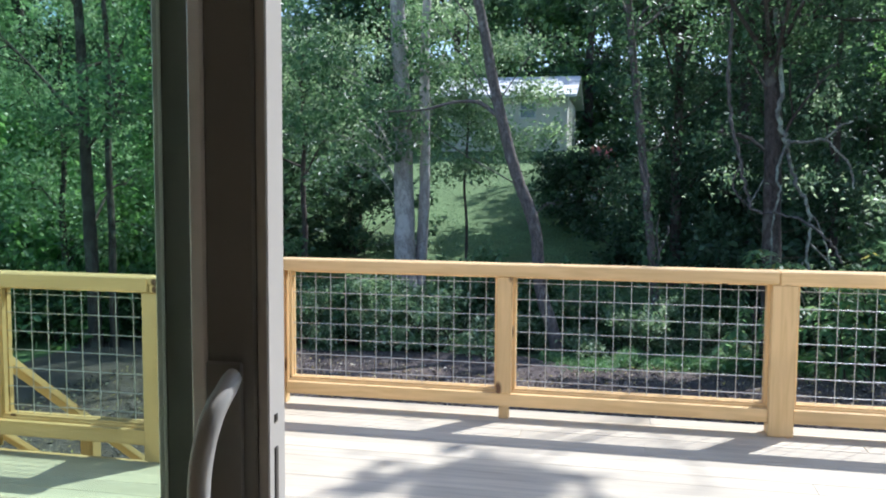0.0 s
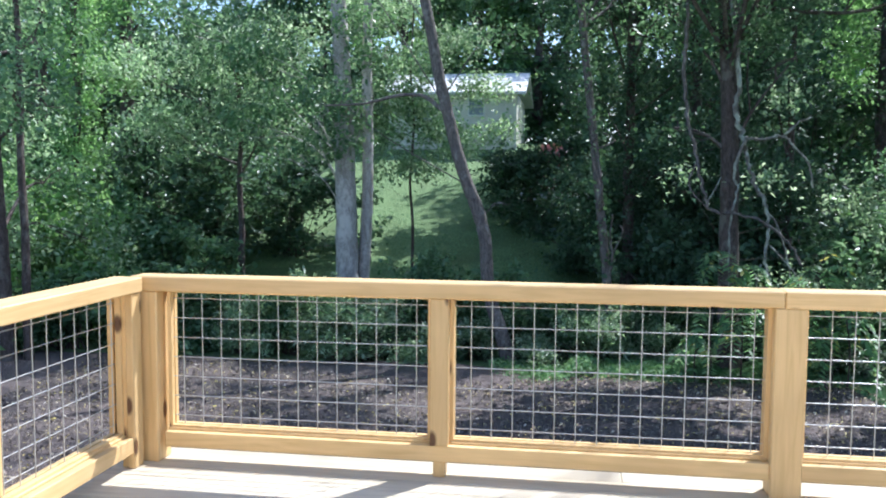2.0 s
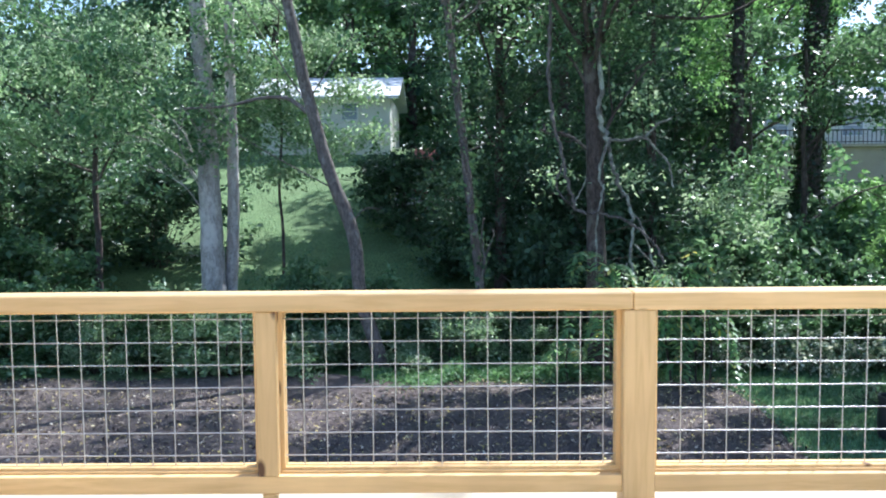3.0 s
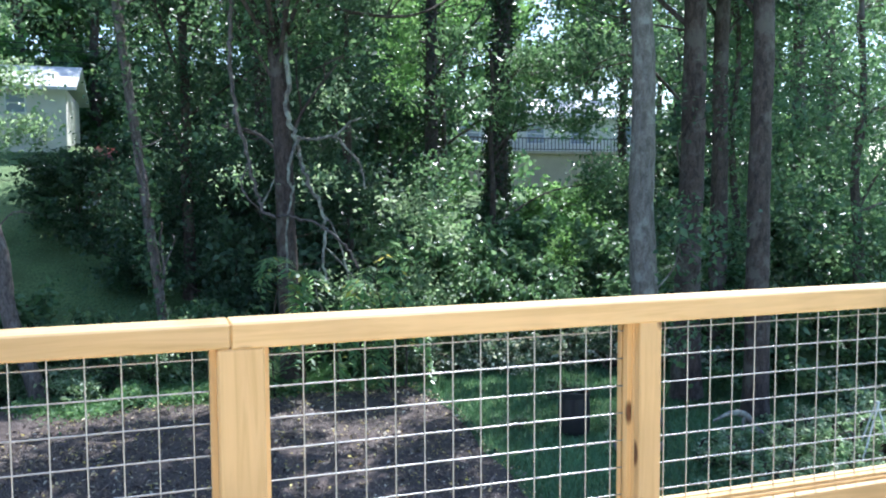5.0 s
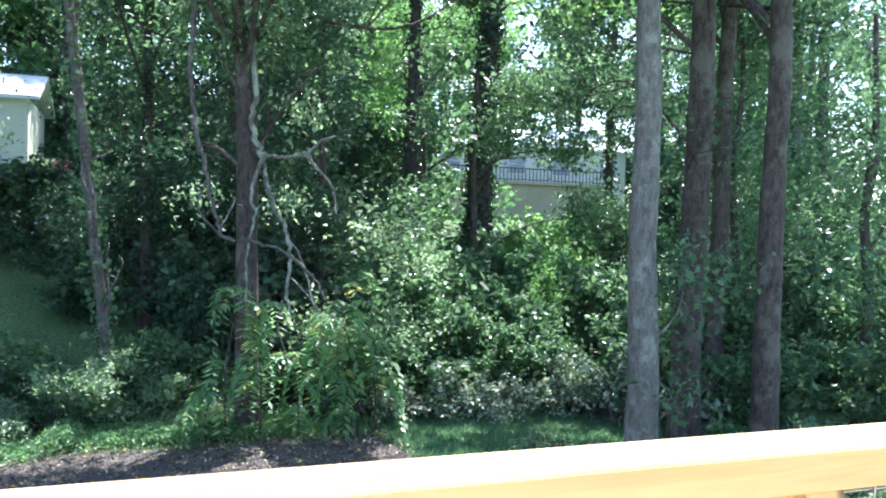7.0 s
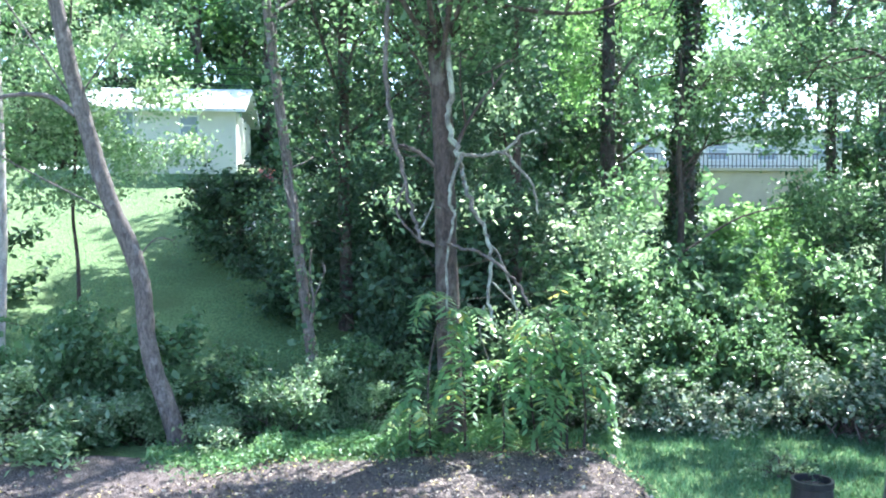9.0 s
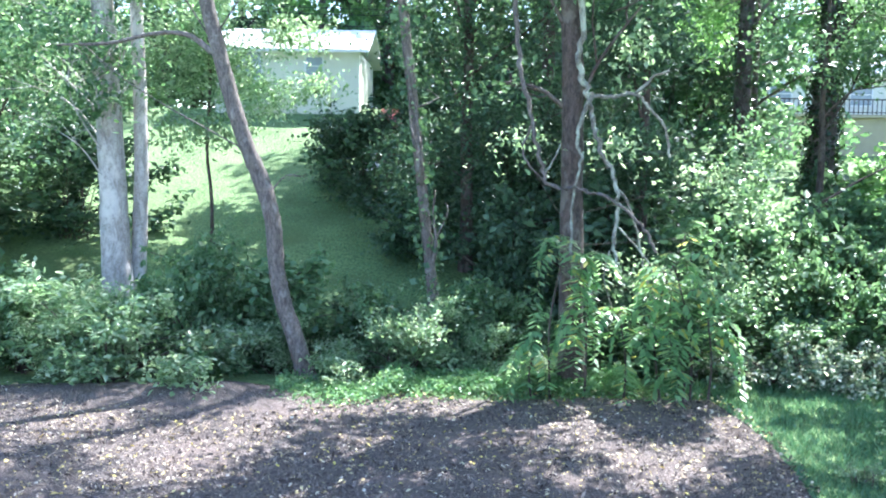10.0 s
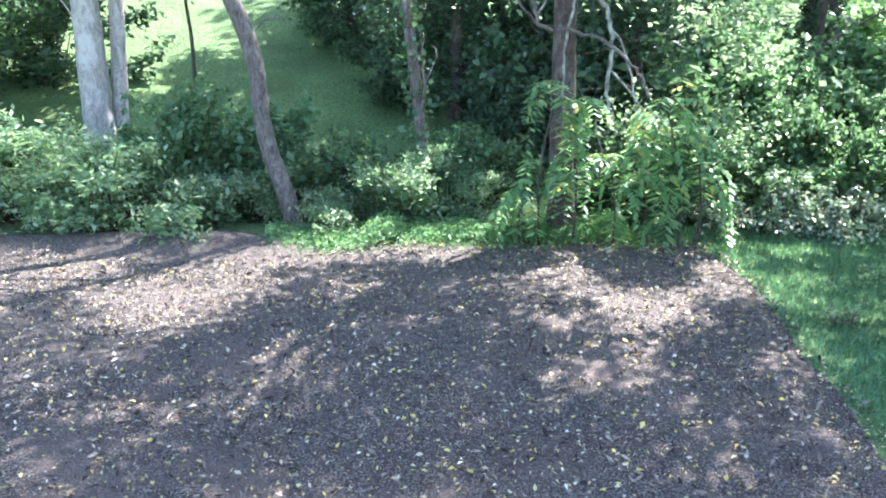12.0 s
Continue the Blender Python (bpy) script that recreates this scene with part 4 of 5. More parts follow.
    # leafy masses of small trees
    for name, label, x, y, r, leaf, lobes, n, s, seed in (
        ("small_tree", "light green small tree beside pale trunks", -9.6, 24.6, 0.10, LEAF_PALE, [(-11.6, 24.4, 3.0, 1.6, 1.3, 0.9), (-9.4, 24.2, 3.4, 1.7, 1.3, 1.0), (-7.8, 24.4, 2.9, 1.2, 1.2, 0.8), (-10.4, 25, 5.2, 1.8, 1.4, 1.0), (-8.3, 25, 5.4, 1.5, 1.3, 1.0), (-12.8, 24.8, 4.8, 1.4, 1.2, 0.9)], 9500, 0.13, 41),
        ("small_tree", "layered light green small tree before the house", -4.6, 25.2, 0.04, LEAF_PALE, [(-6.9, 25.0, 2.6, 0.9, 0.7, 0.35), (-3.9, 25.1, 3.0, 1.0, 0.8, 0.35), (-2.2, 25.2, 2.9, 0.7, 0.6, 0.35), (-4.9, 25.1, 4.3, 1.0, 0.8, 0.35), (-6.2, 25.3, 3.4, 0.9, 0.7, 0.35), (-4.8, 25, 1.9, 1.2, 0.9, 0.42), (-3.2, 25, 2.6, 1.1, 0.8, 0.42), (-4.4, 25.2, 3.6, 1.4, 1.0, 0.42), (-5.8, 25.4, 2.8, 1.0, 0.8, 0.42), (-2.6, 25.4, 4.2, 0.9, 0.8, 0.42), (-6.6, 25.6, 4.0, 1.2, 0.9, 0.42), (-5.0, 25.6, 5.0, 1.5, 1.0, 0.4), (-3.4, 25.6, 5.6, 1.0, 0.8, 0.42), (-5.6, 25.4, 6.4, 1.6, 1.1, 0.5)], 15000, 0.12, 42),
        ("dark_tree", "dense dark evergreen between yard and house", 1.6, 25.6, 0.16, LEAF_DARK, [(0.6, 25.4, 1.2, 1.3, 1.2, 1.2), (2.2, 25.2, 1.8, 1.5, 1.2, 1.3), (0.7, 25.4, 4.0, 1.4, 1.2, 1.3), (2.6, 25.4, 4.6, 1.7, 1.3, 1.3), (1.2, 25.6, 6.8, 1.8, 1.4, 1.3), (3.4, 26, 7.6, 1.8, 1.4, 1.3), (4.3, 25.8, 2.6, 1.3, 1.2, 1.5), (1.8, 25.8, -0.5, 1.6, 1.2, 0.9), (4.4, 25.6, 0.2, 1.4, 1.2, 1.0), (0.2, 25.8, 9.0, 1.5, 1.3, 1.2), (2.4, 26, 9.8, 1.8, 1.4, 1.3), (4.6, 25.8, 5.4, 1.4, 1.2, 1.3), (4.8, 26, 9.4, 1.6, 1.3, 1.4), (0.0, 25.6, 6.6, 1.0, 1.0, 1.0), (1.4, 26, 12, 1.8, 1.4, 1.2), (4.2, 26.2, 12, 1.8, 1.4, 1.2)], 31000, 0.13, 43),
        ("dark_tree", "dense dark tree behind the vines", 5.6, 24.2, 0.14, LEAF_DARK, [(5.2, 23.8, 1.2, 1.4, 1.1, 1.0), (5.2, 24, 3.8, 1.4, 1.2, 1.1), (5.4, 24.4, 6.4, 1.5, 1.3, 1.1)], 8000, 0.13, 44),
        ("locust_tree", "feathery green tree beside the vines", 3.36, 20.2, 0.03, LEAF_MID, [(6.9, 19.8, 3.4, 0.7, 0.6, 0.4), (7.0, 19.9, 4.6, 0.8, 0.7, 0.4), (6.8, 20, 1.9, 0.6, 0.6, 0.4), (6.1, 20.2, 6.4, 1.0, 0.8, 0.5)], 1500, 0.12, 45),
        ("young_tree", "pale green leafy young tree beside the vines", 3.25, 19.25, 0.04, LEAF_PALE, [(4.5, 19.0, -0.7, 0.6, 0.5, 0.4), (3.9, 18.7, 3.3, 0.6, 0.4, 0.4), (3.7, 18.8, 1.5, 0.4, 0.3, 0.4), (2.3, 18.9, 1.6, 0.4, 0.3, 0.4), (3.7, 18.7, 4.6, 0.7, 0.5, 0.4), (5.9, 19.1, 1.2, 0.7, 0.6, 0.4), (6.2, 19.1, -0.7, 0.6, 0.5, 0.4), (6.6, 19.6, 0.5, 0.6, 0.5, 0.4)], 2500, 0.115, 50),
        ("small_tree", "leafy tree behind the brown trunks", 12.6, 17.6, 0.10, LEAF_MID, [(12.0, 17.2, 0.2, 1.0, 0.9, 0.8), (13.4, 17.4, 1.6, 1.2, 1.0, 0.9), (12.2, 17.4, 2.8, 1.1, 1.0, 0.8), (13.6, 17.8, 4.4, 1.3, 1.1, 0.9), (12.4, 17.8, 5.6, 1.2, 1.1, 0.9)], 5600, 0.12, 40),
        ("small_tree", "teal-green small tree near the second house", 10.0, 25.0, 0.10, LEAF_MID, [(10.8, 24.8, 3.7, 1.2, 1.0, 0.6), (12.6, 24.8, 3.4, 1.3, 1.0, 0.6), (11.8, 25, 5.0, 1.4, 1.1, 0.7), (13.4, 25.2, 5.4, 1.4, 1.1, 0.8), (13.6, 24.8, 1.6, 1.1, 1.0, 0.9)], 9000, 0.13, 46),
        ("sunlit_tree", "sunlit yellow-green tree behind the ivy", 12.0, 35.0, 0.14, LEAF_LIGHT, [(10.6, 34.8, 6.2, 1.4, 1.2, 1.6), (11.0, 35, 8.8, 1.8, 1.4, 1.4), (15.8, 35, 6.6, 1.6, 1.3, 1.0), (14.4, 35.2, 9.2, 2.0, 1.5, 1.2), (18.6, 35, 7.4, 1.8, 1.4, 1.4)], 9000, 0.17, 47),
        ("small_tree", "leafy tree at the edge of the lawn", 14.2, 15.8, 0.12, LEAF_MID, [(13.6, 15.2, 0.4, 1.2, 1.2, 1.2), (15.0, 15.6, 2.2, 1.5, 1.4, 1.3), (13.4, 15.6, 3.4, 1.2, 1.2, 1.2), (15.8, 17.2, 5.4, 1.7, 1.4, 1.4), (15.8, 15.6, -0.6, 1.3, 1.3, 1.2), (17.2, 17.2, 1.4, 1.5, 1.4, 1.4), (17.0, 17.4, 4.2, 1.6, 1.4, 1.4)], 8600, 0.12, 48),
        ("small_tree", "bright green small tree by the stairs", -14.2, 19.4, 0.10, LEAF_PALE, [(-13.0, 19, 0.2, 1.3, 1.2, 1.0), (-15.0, 19.2, 1.4, 1.6, 1.4, 1.2), (-13.4, 19.4, 2.8, 1.4, 1.3, 1.1), (-15.6, 19.6, 4.2, 1.7, 1.4, 1.3), (-13.8, 19.8, 5.8, 1.6, 1.4, 1.3), (-11.2, 19.6, 0.0, 1.1, 1.1, 0.9)], 9500, 0.12, 49)):
        z0 = float(ground_z(np.array(x), np.array(y)))
        top = max(l[2] for l in lobes)
        over = shade_lobes(-3.6, 1.3, 18.6, 22.6, 94, 0.72) if seed == 43 else ()
        tree(name, label, [straight(x, y, r, top)], BARK_BROWN, leaf, lobes, n, s, seed, high=over, thick=0.006 if r < 0.06 else 0.04)


def build_far_woods():
    """A wood behind the houses, from a few trees placed many times."""
    kinds = []
    for k, (leaf, size) in enumerate(((LEAF_MID, 0.42), (LEAF_DARK, 0.40), (LEAF_LIGHT, 0.40), (LEAF_MID, 0.38))):
        rng = np.random.default_rng(70 + k)
        ob = new("forest_tree")
        tagged(ob, "tall leafy tree in the wood behind", "tree", "wood behind the houses")
        h = 15 + 2.5 * k
        t = smooth_line([(0, 0, -0.4, 0.32), (0.2, 0, h * 0.3, 0.26), (0.1, 0.2, h * 0.6, 0.18), (0, 0, h * 0.95, 0.05)], 5)
        v, f = tube_arrays(t, 8, 0.03, rng)
        linked("trunk", array_mesh("trunk", v, f), BARK_BROWN, ob, smooth=True)
        lobes = []
        for i in range(18):
            a, d, z = rng.uniform(0, 6.28), rng.uniform(0.4, 3.6), rng.uniform(1.0, 5.0) if i < 6 else rng.uniform(4.0, h)
            lobes.append((d * math.cos(a), d * math.sin(a), z, 1.7, 1.7, 1.2))
        tagged(linked("branchwork", merged("branchwork", limb_pieces(t, lobes[::3], rng, 0.1)), BARK_BROWN, ob, smooth=True), kind="stuff")
        tagged(linked("crown", leaf_mesh("crown", lobes, 4900, size * 1.13, rng, 0.9), leaf, ob), kind="stuff")
        kinds.append(ob)
    rng = random.Random(8)
    spots = []
    for row, (y, step) in enumerate(((49, 5.6), (57, 6.4), (66, 7.5))):
        x = -48 + rng.uniform(0, 3)
        while x < 66:
            jx, jy = x + rng.uniform(-1.5, 1.5), y + rng.uniform(-2.5, 2.5)
            if not (row == 0 and (-40 < jx < 5.5 or 16 < jx < 35 or jx > 44) or row == 1 and 16 < jx < 35):
                if not -30.5 < jx < -25:
                    spots.append((jx, jy))
            x += step
    spots += [(x, 53.0 + (x % 2)) for x in (-15.0, -10.5, -6.0, -2.0)] + [(18.0, 64.0), (23.0, 63.0), (28.0, 64.5), (33.0, 63.0), (20.5, 70.0), (26.0, 71.0), (31.0, 69.5), (36.5, 62.0), (14.5, 60.0), (-4.5, 60.0), (-8.0, 58.0), (1.5, 56.0), (-36.0, 43.0), (-41.0, 47.0), (-31.0, 39.0), (-34.0, 34.0), (-29.0, 31.0), (-44.0, 41.0), (-27.5, 47.0)]
    used = set()
    for x, y in spots:
        k = rng.randrange(4)
        z = float(ground_z(np.array(x), np.array(y)))
        m = pose(x, y, z, 0, 0, rng.uniform(0, 360))
        if k not in used:
            kinds[k].matrix_basis = m
            used.add(k)
        else:
            copy_thing(kinds[k], m)


# ---- bushes ----
def bush_kind(name, label, leaf, radius, height, count, size, seed, group, width=0.6):
    """A bush: many stems from one foot, leaves in uneven clumps, and loose shoots that stand out of it."""
    rng = np.random.default_rng(seed)
    ob = new(name)
    tagged(ob, label, "bush", group)
    lobes, stems, shoots = [], [], []
    for _ in range(17):
        a, d = rng.uniform(0, 6.28), radius * min(1.25, abs(rng.normal()) * 0.62)
        z = height * rng.uniform(0.1, 1.0) * (1 - 0.35 * d / radius)
        s = radius * rng.uniform(0.16, 0.38)
        lobes.append((d * math.cos(a), d * math.sin(a), z, s * rng.uniform(0.8, 1.5), s * rng.uniform(0.8, 1.5), s * rng.uniform(0.35, 0.7)))
    for k in range(30):
        l = lobes[k % len(lobes)]
        s = np.array(l[:3])
        out = unit(np.array([s[0], s[1], 0.0]) + rng.normal(size=3) * 0.5 + np.array([0, 0, 0.55 * radius]))
        e = s + out * radius * rng.uniform(0.35, 0.75) + np.array([0, 0, -0.06])
        for q in np.linspace(0.25, 1, 12):
            shoots.append(s + (e - s) * q + rng.normal(size=(5, 3)) * 0.05 * radius)
        stems.append(tube_arrays(smooth_line([(*s, 0.008), (*((s + e) / 2 + np.array([0, 0, 0.04])), 0.006), (*e, 0.003)], 2), 3))
    for l in lobes:
        e = np.array(l[:3]) + rng.normal(size=3) * 0.1
        b = np.array([rng.normal() * 0.14, rng.normal() * 0.14, -0.05])
        m = (b + e) / 2 + np.array([0, 0, 0.15]) + rng.normal(size=3) * 0.06
        stems.append(tube_arrays(smooth_line([(*b, 0.018), (*m, 0.013), (*e, 0.005)], 4), 4))
    tagged(linked("twiggy_base", merged("twiggy_base", stems), BARK_BROWN, ob), kind="stuff")
    shoots = np.vstack(shoots)
    pts = np.vstack([clump_points(lobes, count - len(shoots), rng, 0.24 * radius), shoots])
    tagged(linked("foliage", array_mesh("foliage", *leaf_arrays(pts, size, rng, width, 0.7, 0.3, 0.35)), leaf, ob), kind="stuff")
    return ob


def place(kind, spots, rng):
    """The first spot takes the thing itself, the others copies of it."""
    first = True
    for x, y, s in spots:
        z = float(ground_z(np.array(x), np.array(y)))
        m = pose(x, y, z, 0, 0, rng.uniform(0, 360))
        ob = kind if first else copy_thing(kind, m)
        ob.matrix_basis = m @ Matrix.Diagonal((s * rng.uniform(0.85, 1.35), s * rng.uniform(0.85, 1.35), s * rng.uniform(0.8, 1.2), 1))
        first = False


def build_bushes():
    rng = random.Random(17)
    place(bush_kind("pale_bush", "pale green leafy bush at the mulch edge", LEAF_PALE, 1.05, 2.0, 8600, 0.095, 51, "bushes along the ditch", 0.42),
          [(-4.45, 18.45, 1.12), (-5.1, 18.9, 0.8), (0.35, 19.1, 0.85), (-7.4, 19.0, 0.8), (1.7, 19.3, 0.6), (-1.9, 19.5, 0.62), (8.4, 21.0, 0.8)], rng)
    place(bush_kind("green_bush", "green leafy bush growing along the ditch", LEAF_MID, 1.1, 1.7, 5200, 0.10, 52, "bushes along the ditch"),
          [(-3.3, 19.9, 1.15), (-2.0, 20.1, 1.1), (-0.3, 19.9, 0.95), (1.9, 19.8, 0.8), (-6.6, 20.0, 1.0), (-8.4, 19.6, 1.05), (-6.2, 19.1, 0.8), (7.2, 20.8, 1.2), (9.0, 21.2, 1.3), (16.2, 17.6, 1.6), (18.0, 19.6, 2.0), (20.4, 22.0, 2.2), (-3.1, 20.6, 0.9), (-9.8, 20.0, 1.1), (2.9, 19.9, 0.7), (5.4, 19.3, 0.9), (6.5, 19.9, 1.05),
           (7.8, 20.0, 1.1), (9.2, 19.7, 1.15), (10.9, 18.6, 1.2), (12.4, 17.2, 1.2), (11.8, 15.4, 1.0), (-11.4, 18.6, 1.1), (-13.2, 17.6, 1.2), (-15.0, 17.0, 1.4), (13.6, 14.0, 1.2), (7.0, 22.4, 1.6), (9.6, 22.6, 1.6), (5.4, 21.6, 1.2), (11.8, 21.4, 1.5),
           (8.6, 24.6, 1.3), (-10.8, 22.6, 1.3), (-13.0, 24.2, 1.5), (-16.0, 27.0, 1.7), (-18.5, 29.5, 1.8), (-14.0, 30.0, 1.6), (-11.5, 31.0, 1.3), (14.6, 20.6, 1.7), (16.4, 21.4, 1.9), (18.2, 22.0, 2.0)], rng)
    place(bush_kind("dark_bush", "dark green dense bush in shade", LEAF_DARK, 1.3, 2.1, 5400, 0.125, 53, "dark shrubs"),
          [(-2.6, 21.0, 0.85), (-0.9, 21.0, 0.8), (1.2, 21.2, 0.6), (-4.6, 20.4, 0.6), (3.6, 21.4, 1.0), (4.4, 23.4, 1.3), (6.2, 26.0, 1.7), (14.4, 23.0, 1.4), (9.0, 28.0, 1.2), (15.4, 18.4, 1.5), (2.4, 23.4, 1.1), (0.2, 26.6, 1.0), (3.0, 27.4, 1.6), (4.8, 28.6, 1.7)], rng)
    place(bush_kind("rhododendron", "big dark glossy evergreen shrub on the slope", LEAF_DARK, 2.0, 3.4, 5600, 0.16, 54, "dark shrubs"),
          [(-2.4, 31.8, 0.72), (0.3, 30.4, 0.85), (-1.3, 30.3, 0.78), (2.2, 31.0, 1.05), (-11.2, 27.0, 1.15), (-8.9, 27.4, 0.95), (-13.6, 26.8, 1.1), (5.6, 32, 1.1), (3.2, 36.0, 1.1), (-17.0, 40.0, 1.6), (-22.0, 42.0, 1.8), (-27.0, 44.0, 1.9), (-18.5, 45.5, 1.8), (-33.0, 46.0, 2.0), (7.5, 43.0, 1.7), (12.0, 45.0, 1.7), (17.4, 25.6, 1.2), (20.4, 27.0, 1.35), (23.5, 29.0, 1.5)], rng)
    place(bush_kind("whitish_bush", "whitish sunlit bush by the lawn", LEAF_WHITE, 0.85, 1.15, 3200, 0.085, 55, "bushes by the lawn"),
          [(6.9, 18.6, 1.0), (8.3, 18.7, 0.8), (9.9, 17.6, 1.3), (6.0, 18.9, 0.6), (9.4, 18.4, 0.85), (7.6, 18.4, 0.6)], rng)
    place(bush_kind("sunlit_bush", "yellow-green sunlit shrub below the second house", LEAF_LIGHT, 1.4, 1.7, 4500, 0.13, 56, "bushes by the lawn"),
          [(14.2, 31.5, 1.2), (16.4, 33, 1.3), (11.0, 33.0, 1.2), (12.6, 27.6, 0.6), (18.6, 35, 1.2), (14.2, 28.5, 0.6), (-16.4, 22.0, 1.4), (-18.4, 25.0, 1.6), (-14.4, 22.8, 1.2), (-12.6, 21.2, 1.5), (-14.6, 21.0, 1.8), (-17.2, 23.4, 2.0), (-20.5, 27.0, 2.2)], rng)


def build_compound_plants():
    """Young trees with long feathered leaves, hanging round the vine-covered trunk."""
    rng = np.random.default_rng(61)
    spots = [(2.75, 17.75, 2.45, 0.55), (3.3, 17.8, 2.2, 0.5), (2.45, 17.7, 1.0, 0.5), (4.45, 17.6, 2.5, 0.6), (4.9, 17.55, 2.15, 0.55), (5.15, 17.5, 1.35, 0.5), (3.9, 17.7, 1.3, 0.5), (4.75, 17.45, 1.1, 0.5)]
    for x, y, h, spread in spots:
        ob = new("feather_leaved_sapling")
        ob.location = (x, y, GROUND)
        tagged(ob, "bright green sapling with long feathered leaves", "sapling", "saplings at the vine tree")
        stem = smooth_line([(0, 0, -0.05, 0.02), (rng.normal() * 0.08, rng.normal() * 0.08, h * 0.5, 0.016), (rng.normal() * 0.15, rng.normal() * 0.1, h, 0.008)], 5)
        pieces, leaves = [tube_arrays(stem, 6)], []
        for k in range(int(4.4 * h) + 3):
            s = stem[rng.integers(4, len(stem)), :3]
            a = rng.uniform(0, 2 * np.pi)
            reach = spread * rng.uniform(0.7, 1.25)
            out = np.array([math.cos(a), math.sin(a), 0])
            p = [s, s + out * reach * 0.5 + np.array([0, 0, 0.13]), s + out * reach * 0.85 + np.array([0, 0, -0.02]), s + out * reach * 1.0 + np.array([0, 0, -0.5 * rng.uniform(0.5, 1.5)])]
            rib = smooth_line([(*q, 0.005 - 0.001 * i) for i, q in enumerate(p)], 5)
            pieces.append(tube_arrays(rib, 4))
            side = np.array([-math.sin(a), math.cos(a), 0])
            for i in range(3, len(rib)):
                for sg in (-1, 1):
                    q = rib[i, :3]
                    ln = 0.245 * (1 - 0.5 * abs(i / len(rib) - 0.55)) * rng.uniform(0.8, 1.15)
                    d = unit(side * sg + out * 0.4 + np.array([0, 0, -0.5]) + rng.normal(size=3) * 0.14)
                    w = unit(np.cross(d, np.array([0, 0, 1.0])) + rng.normal(size=3) * 0.2) * 0.037
                    leaves.append(np.array([q, q + d * ln * 0.4 + w, q + d * ln, q + d * ln * 0.4 - w]))
        tagged(linked("stem", merged("stem", pieces), BARK_BROWN, ob), kind="stuff")
        v = np.vstack(leaves)
        b = np.arange(len(leaves))[:, None] * 4
        f = np.concatenate([b + np.array([[0, 1, 2]]), b + np.array([[0, 2, 3]])], 1).reshape(-1, 3)
        tagged(linked("foliage", array_mesh("foliage", v, f), LEAF_COMPOUND, ob), kind="stuff")


# ---- houses and car beyond ----
def far_window(parent, x, z, w, h, y):
    win = part("window", box_mesh(x - w / 2, x + w / 2, y - 0.03, y - 0.004, z - h / 2, z + h / 2), WINDOW_GLASS, parent)
    bm = bmesh.new()
    for a, b, c, d in ((x - w / 2 - 0.07, x - w / 2, z - h / 2, z + h / 2), (x + w / 2, x + w / 2 + 0.07, z - h / 2, z + h / 2), (x - w / 2 - 0.07, x + w / 2 + 0.07, z + h / 2, z + h / 2 + 0.07),
                       (x - w / 2 - 0.07, x + w / 2 + 0.07, z - h / 2 - 0.09, z - h / 2), (x - w / 2, x + w / 2, z - 0.02, z + 0.02)):
        slab(bm, a, b, y - 0.06, y - 0.002, c, d)
    part("window_frame", bm, WHITE_TRIM, win)


def gable_roof(x0, x1, y0, y1, eave, ridge, over=0.45, thick=0.14):
    bm = bmesh.new()
    ym = (y0 + y1) / 2
    prof = [(y0 - over, eave - thick), (y0 - over, eave), (ym, ridge), (y1 + over, eave), (y1 + over, eave - thick), (ym, ridge - thick)]
    a = [bm.verts.new((x0 - over, y, z)) for y, z in prof]
    b = [bm.verts.new((x1 + over, y, z)) for y, z in prof]
    n = len(prof)
    for i in range(n):
        j = (i + 1) % n
        bm.faces.new((a[i], a[j], b[j], b[i]))
    for r in (a, b):
        bm.faces.new((r[0], r[1], r[2], r[5]))
        bm.faces.new((r[5], r[2], r[3], r[4]))
    bmesh.ops.recalc_face_normals(bm, faces=bm.faces)
    return bm


